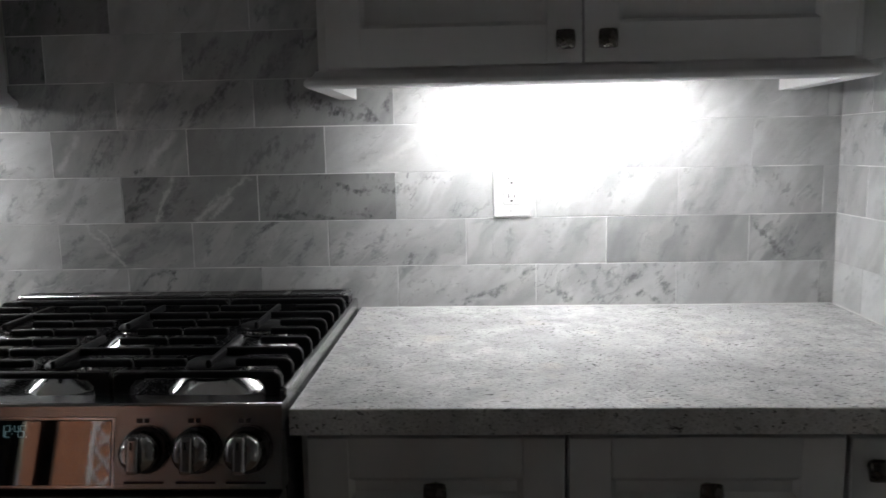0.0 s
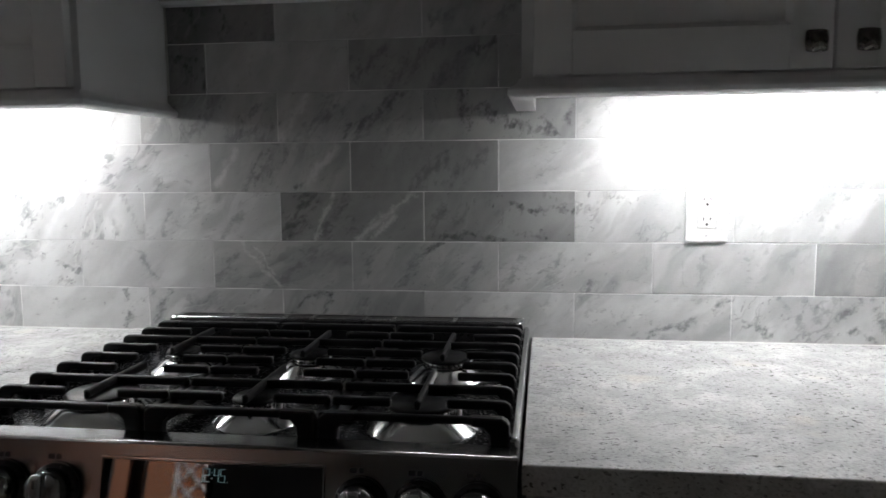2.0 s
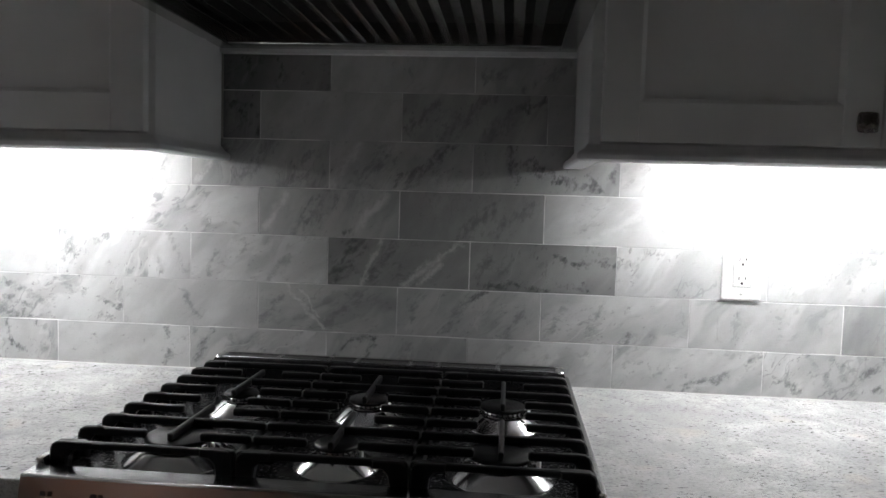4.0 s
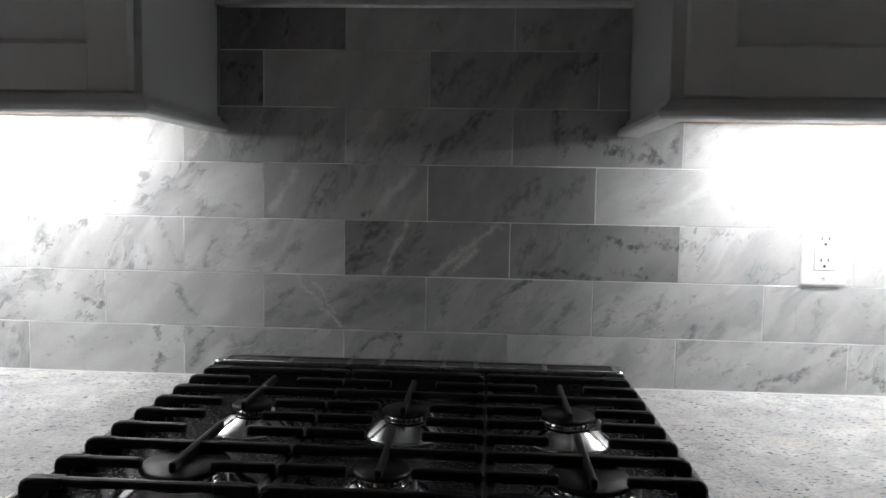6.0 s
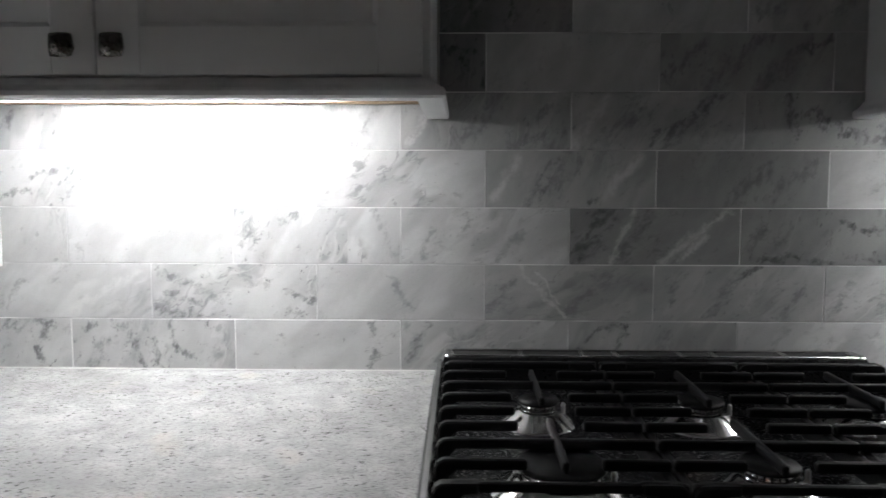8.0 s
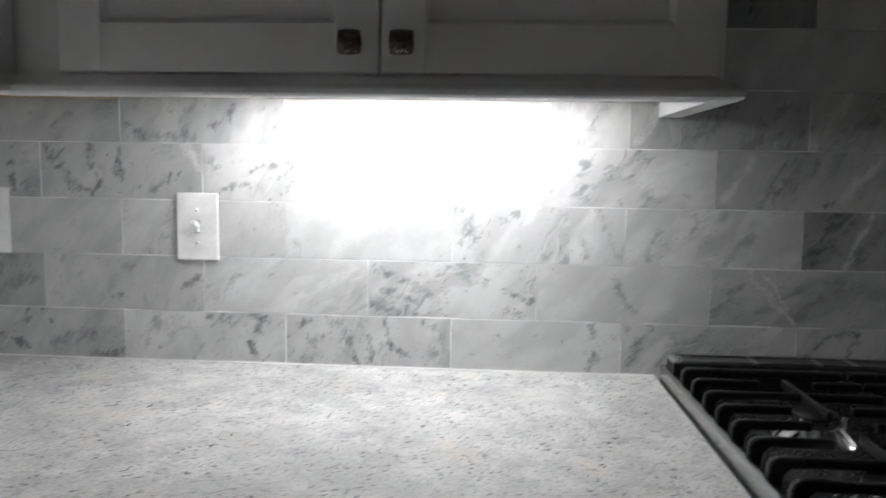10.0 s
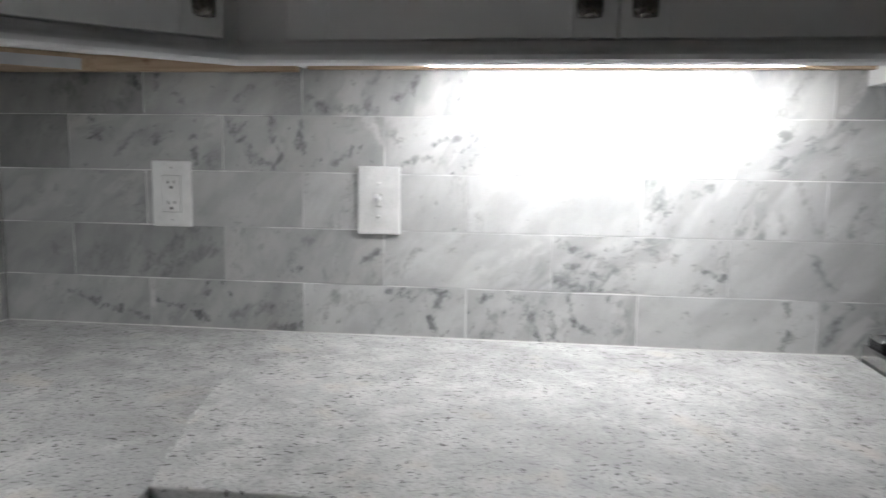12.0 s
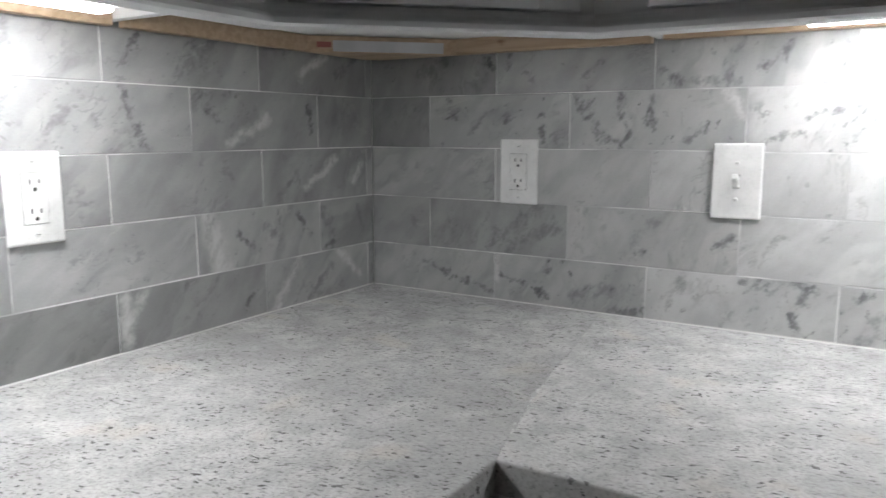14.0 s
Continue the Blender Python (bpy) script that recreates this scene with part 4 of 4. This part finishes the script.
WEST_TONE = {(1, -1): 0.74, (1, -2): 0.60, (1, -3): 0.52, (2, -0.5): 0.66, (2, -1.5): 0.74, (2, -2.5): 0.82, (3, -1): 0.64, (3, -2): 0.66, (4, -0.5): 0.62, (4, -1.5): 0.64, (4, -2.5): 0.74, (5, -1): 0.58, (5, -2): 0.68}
VEINS, WEST_VEINS = {}, {}


def vein(row, n, *strokes, wall=VEINS):
    wall[row, n] = strokes


D, G, W = "dark", "grey", "white"
vein(7, -1, (.22, .7, .26, .3, .003, D), (.48, .8, .58, .3, .003, D))
vein(7, 1, (.15, .35, .3, .5, .012, G), (.5, .1, .9, .6, .008, G))
vein(6, -1.5, (.2, .75, .7, .7, .005, D), (.4, .6, .6, .45, .005, D), (.95, .5, .97, .1, .004, D))
vein(6, 0.5, (.3, .1, .6, .95, .014, G), (.55, .05, .85, .8, .012, G), (.05, .2, .25, .8, .010, G), (.85, .65, .98, .9, .006, D))
vein(5, -2, (.62, .1, .84, .95, .010, W), (.78, .1, .96, .85, .006, W), (.72, .1, .88, .8, .004, G))
vein(5, -1, (.80, .55, .90, .75, .006, G), (.65, .05, .95, .3, .008, G), (.05, .1, .2, .8, .008, W), (.35, .2, .6, .9, .016, G))
vein(5, 0, (.12, .0, .42, .75, .016, G), (.48, .15, .88, .95, .008, D), (.5, .1, .7, .5, .016, G), (.02, .1, .2, .9, .012, W))
vein(5, 1, (.25, .98, .29, .3, .007, D), (.36, .62, .43, .45, .011, D), (.43, .65, .58, .3, .005, D), (.58, .3, .85, .1, .005, D), (.78, .4, .88, .1, .004, D), (.97, .6, .96, .3, .004, D))
vein(4, -0.5, (.47, .9, .40, .3, .022, G), (.62, .08, .69, .2, .005, D), (.05, .2, .2, .8, .010, W), (.7, .2, .9, .9, .010, W), (.25, .1, .4, .8, .008, G))
vein(4, 0.5, (.42, .05, .62, .6, .016, G), (.7, .2, .9, .8, .012, G))
vein(4, 1.5, (.32, .05, .72, .80, .010, W), (.72, .8, .95, .95, .014, W), (.25, .25, .28, .35, .004, G))
vein(3, 0, (.06, .15, .22, .95, .020, D), (.24, .0, .37, .97, .0055, W), (.30, .1, .46, .95, .014, G), (.54, .03, .75, .55, .008, W), (.64, .05, .80, .5, .006, W), (.78, .6, .93, .97, .007, W))
vein(3, 1, (.58, .78, .72, .60, .0030, D), (.72, .60, .83, .58, .0035, D), (.84, .66, 1., .60, .003, D), (.10, .1, .35, .13, .003, D), (.35, .13, .55, .06, .0025, D), (.65, .18, .76, .05, .003, D), (.04, .3, .12, .6, .012, G))
vein(3, -1, (.12, .15, .2, .7, .004, G), (.35, .6, .42, .9, .004, G), (.6, .1, .75, .6, .006, G))
vein(2, -0.5, (.20, .97, .48, .03, .0045, W), (.31, .92, .43, .35, .0035, W), (.02, .2, .18, .75, .006, G), (.5, .2, .75, .9, .014, G))
vein(2, 0.5, (.1, .35, .13, .7, .008, G), (.78, .1, .9, .6, .008, G), (.35, .2, .5, .8, .012, G), (.55, .85, .6, .95, .005, D))
vein(2, -1.5, (.42, .78, .47, .6, .005, G), (.47, .55, .56, .2, .004, G))
vein(2, -2.5, (.02, .14, .3, .05, .007, D), (.86, .12, .91, .03, .006, D), (.05, .95, .2, .6, .003, D), (.15, .78, .42, .3, .005, G), (.8, .5, .98, .3, .003, D), (.55, .8, .7, .6, .005, G), (.1, .5, .3, .25, .004, D))
vein(2, 1.5, (.46, .5, .48, .6, .005, D), (.56, .05, .6, .18, .006, D), (.05, .1, .15, .7, .004, G), (.33, .2, .4, .75, .004, G))
vein(1, 0, (.03, .3, .16, .85, .0035, D), (.16, .85, .34, .92, .0035, D), (.34, .92, .29, .5, .0035, D), (.55, .4, .6, .8, .004, G))
vein(1, -1, (.02, .9, .12, .6, .005, G), (.03, .2, .15, .9, .004, D), (.3, .4, .5, .9, .008, G))
vein(1, -2, (.83, .98, .86, .45, .004, D), (.86, .45, .82, .04, .007, D))
vein(1, -3, (.27, .97, .37, .7, .006, D), (.37, .7, .43, .1, .004, D), (.6, .95, .63, .5, .004, D), (.63, .5, .73, .25, .003, D), (.02, .6, .15, .92, .004, D), (.1, .05, .2, .5, .012, G), (.5, .6, .56, .0, .003, D))
vein(1, -4, (.53, .96, .87, .90, .006, D), (.87, .9, .78, .42, .007, D), (.78, .42, .83, .03, .005, D), (.6, .86, .74, .76, .006, D), (.42, .08, .6, .45, .005, G), (.1, .3, .2, .8, .006, G))
vein(1, -5, (.55, .28, .85, .52, .013, G), (.78, .08, 1., .05, .009, D), (.02, .58, .3, .35, .0035, D), (.3, .35, .38, .2, .0035, D), (.0, .45, .03, .95, .007, W), (.35, .7, .4, .8, .005, D))
vein(1, -6, (.45, .65, .7, .4, .004, D), (.7, .4, 1., .15, .004, D))
vein(2, -3.5, (.08, .2, .22, .7, .005, G), (.45, .05, .92, .85, .010, W))
vein(2, -4.5, (.37, .2, .52, .78, .005, G), (.85, .4, .98, .62, .004, D), (.42, .1, .47, .25, .005, D))
vein(2, -5.5, (.5, .25, .8, .8, .014, G), (.6, .1, .95, .6, .010, G))
vein(3, -2, (.04, .4, .16, .95, .005, G), (.86, .9, .95, .2, .006, G), (.3, .75, .38, .85, .005, D))
vein(4, -3.5, (.3, .55, .42, .62, .003, D), (.1, .15, .25, .3, .004, D))
vein(4, -4.5, (.3, .97, .36, .2, .006, D), (.12, .75, .17, .3, .008, D), (.02, .95, .08, .6, .005, D), (.5, .92, .48, .35, .004, D), (.68, .15, .8, .4, .005, D), (.90, .97, .99, .6, .012, W), (.2, .2, .35, .1, .006, D))
vein(4, -5.5, (.6, .8, .58, .5, .009, D), (.17, .9, .2, .65, .009, D), (.82, .6, .83, .1, .004, D), (.92, .25, .93, .1, .006, D), (.3, .3, .42, .6, .006, G))
vein(5, -4, (.03, .35, .14, .15, .005, D), (.38, .1, .47, .85, .005, G), (.1, .12, .45, .08, .005, G), (.55, .3, .7, .6, .004, D))
vein(5, -5, (.09, .5, .1, .75, .005, D), (.2, .4, .24, .2, .004, G), (.6, .3, .7, .5, .004, G))
vein(5, -6, (.87, .97, .97, .5, .007, D), (.9, .6, .99, .55, .005, D), (.4, .4, .6, .7, .010, G))
vein(1, 1, (.15, .3, .3, .8, .006, G), (.5, .2, .62, .7, .005, W))
vein(1, 2, (.45, .05, .75, .45, .004, D), (.9, .6, .98, .95, .004, D))
vein(1, 3, (.1, .45, .25, .1, .005, D), (.6, .4, .78, .88, .006, D), (.85, .92, .98, .2, .007, D), (.5, .7, .6, .2, .007, G), (.3, .9, .45, .3, .006, G), (.75, .3, .88, .05, .006, D))
vein(2, 4.5, (.0, .95, .4, .1, .004, D), (.2, .8, .5, .4, .006, G))
vein(1, -1, (.68, .97, .9, .3, .010, W), (.08, .1, .3, .95, .011, W), (.4, .1, .6, .7, .008, G), wall=WEST_VEINS)
vein(1, -2, (.03, .15, .04, .92, .012, W), (.15, .85, .05, .4, .010, W), (.85, .3, .9, .4, .004, D), wall=WEST_VEINS)
vein(2, -0.5, (.08, .12, .22, .18, .004, D), (.1, .7, .2, .4, .010, G), (.7, .8, .8, .3, .006, G), wall=WEST_VEINS)
vein(2, -1.5, (.08, .92, .17, .08, .024, W), (.3, .6, .4, .3, .006, D), (.5, .7, .62, .4, .006, G), (.8, .8, .9, .4, .006, D), wall=WEST_VEINS)
vein(3, -1, (.38, .25, .66, .80, .010, W), (.15, .2, .3, .6, .006, G), (.85, .3, .95, .7, .008, W), wall=WEST_VEINS)
vein(4, -1.5, (.26, .12, .55, .55, .011, W), (.1, .7, .2, .5, .004, D), (.9, .8, .95, .3, .006, D), wall=WEST_VEINS)
vein(4, -2.5, (.60, .92, .7, .1, .005, D), (.2, .2, .3, .6, .006, G), wall=WEST_VEINS)
vein(5, -1, (.34, .3, .60, .75, .010, W), (.7, .4, .9, .8, .008, G), wall=WEST_VEINS)
vein(5, -2, (.45, .25, .7, .8, .012, G), (.1, .3, .2, .7, .004, D), wall=WEST_VEINS)


def tile_look(row, n):
    """Tone, veins and dark marks of a tile of the long wall; corner tones also carry shade."""
    tone = rand.uniform(0.87, 1.01)
    if (row, n) in DARK:
        tone = rand.uniform(0.46, 0.53) + (0.12 if row > 4 and n > 0 else 0.0)
    elif (row, n) in MIDDLE:
        tone = rand.uniform(0.72, 0.78)
    elif row > 5:
        tone = 0.84
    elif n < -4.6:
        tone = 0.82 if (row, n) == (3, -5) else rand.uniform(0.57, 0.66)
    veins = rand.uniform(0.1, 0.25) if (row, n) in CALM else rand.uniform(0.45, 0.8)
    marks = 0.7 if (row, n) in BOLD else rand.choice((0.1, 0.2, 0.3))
    # the 0.93 paints the dimmer light of the corner into the tile tone
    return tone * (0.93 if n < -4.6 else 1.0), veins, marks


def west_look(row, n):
    """The same for a tile of the side wall, with its dimness put into the tone."""
    # WEST_TONE is each stone's tone; the 0.9 over all is painted shade
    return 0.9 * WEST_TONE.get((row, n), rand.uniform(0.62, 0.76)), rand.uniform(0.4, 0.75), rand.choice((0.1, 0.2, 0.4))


TILE_MESH = {}


def tile_mesh(w, h):
    key = (round(w, 4), round(h, 4))
    if key not in TILE_MESH:
        bm = box((-w / 2, 0, -h / 2), (w / 2, 0.0062, h / 2))
        es = [e for e in bm.edges if all(abs(v.co.y) < 1e-6 for v in e.verts)]
        bmesh.ops.bevel(bm, geom=es, offset=0.0008, segments=1, affect="EDGES")
        TILE_MESH[key] = mesh_of("tile", bm, MARBLE)
    return TILE_MESH[key]


def lay_tiles(parent, to_world, start, end, rows, shift, looks=None, marks=None):
    """Rows of half-bonded tiles on a wall: start and end along it, to_world turns (along, out, z) into a pose."""
    for row in rows:
        z0, z1 = GRID_0 + GRID_Z * (row - 1), GRID_0 + GRID_Z * row
        if row == 1:
            z0 = TOP - 0.0012
        k = math.floor((start - shift) / GRID_X) - 1
        while True:
            n = k if row % 2 else k + 0.5
            a, b = shift + GRID_X * n, shift + GRID_X * (n + 1)
            k += 1
            if a > end:
                break
            a, b = max(a, start - GAP / 2), min(b, end + GAP / 2)
            if b - a < 0.006:
                continue
            w, h = b - a - GAP, z1 - z0 - GAP
            out = rand.uniform(-0.0003, 0.0003)
            m = to_world((a + b) / 2, out, (z0 + z1) / 2) @ pose(0, 0, 0, rand.uniform(-0.12, 0.12), 0, rand.uniform(-0.12, 0.12))
            ob = piece("tile", tile_mesh(w, h), parent, m)
            plain = (rand.uniform(0.72, 1.02), rand.uniform(0.3, 0.9), rand.choice((0.1, 0.2, 0.5, 0.8)))
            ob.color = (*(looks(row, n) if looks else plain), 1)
            if marks and (row, n) in marks:
                ob.material_slots[0].link = "OBJECT"
                ob.material_slots[0].material = make_marble(marks[row, n], w, h)


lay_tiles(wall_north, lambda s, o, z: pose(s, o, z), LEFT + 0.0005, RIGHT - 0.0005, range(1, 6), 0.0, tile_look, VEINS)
lay_tiles(wall_north, lambda s, o, z: pose(s, o, z), -0.236, 0.5135, range(6, 8), 0.0, tile_look, VEINS)
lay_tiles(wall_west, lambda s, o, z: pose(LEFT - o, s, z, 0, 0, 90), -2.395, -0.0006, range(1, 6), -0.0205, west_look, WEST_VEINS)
lay_tiles(wall_east, lambda s, o, z: pose(RIGHT + o, -s, z, 0, 0, -90), 0.0006, 0.699, range(1, 6), 0.12, None)
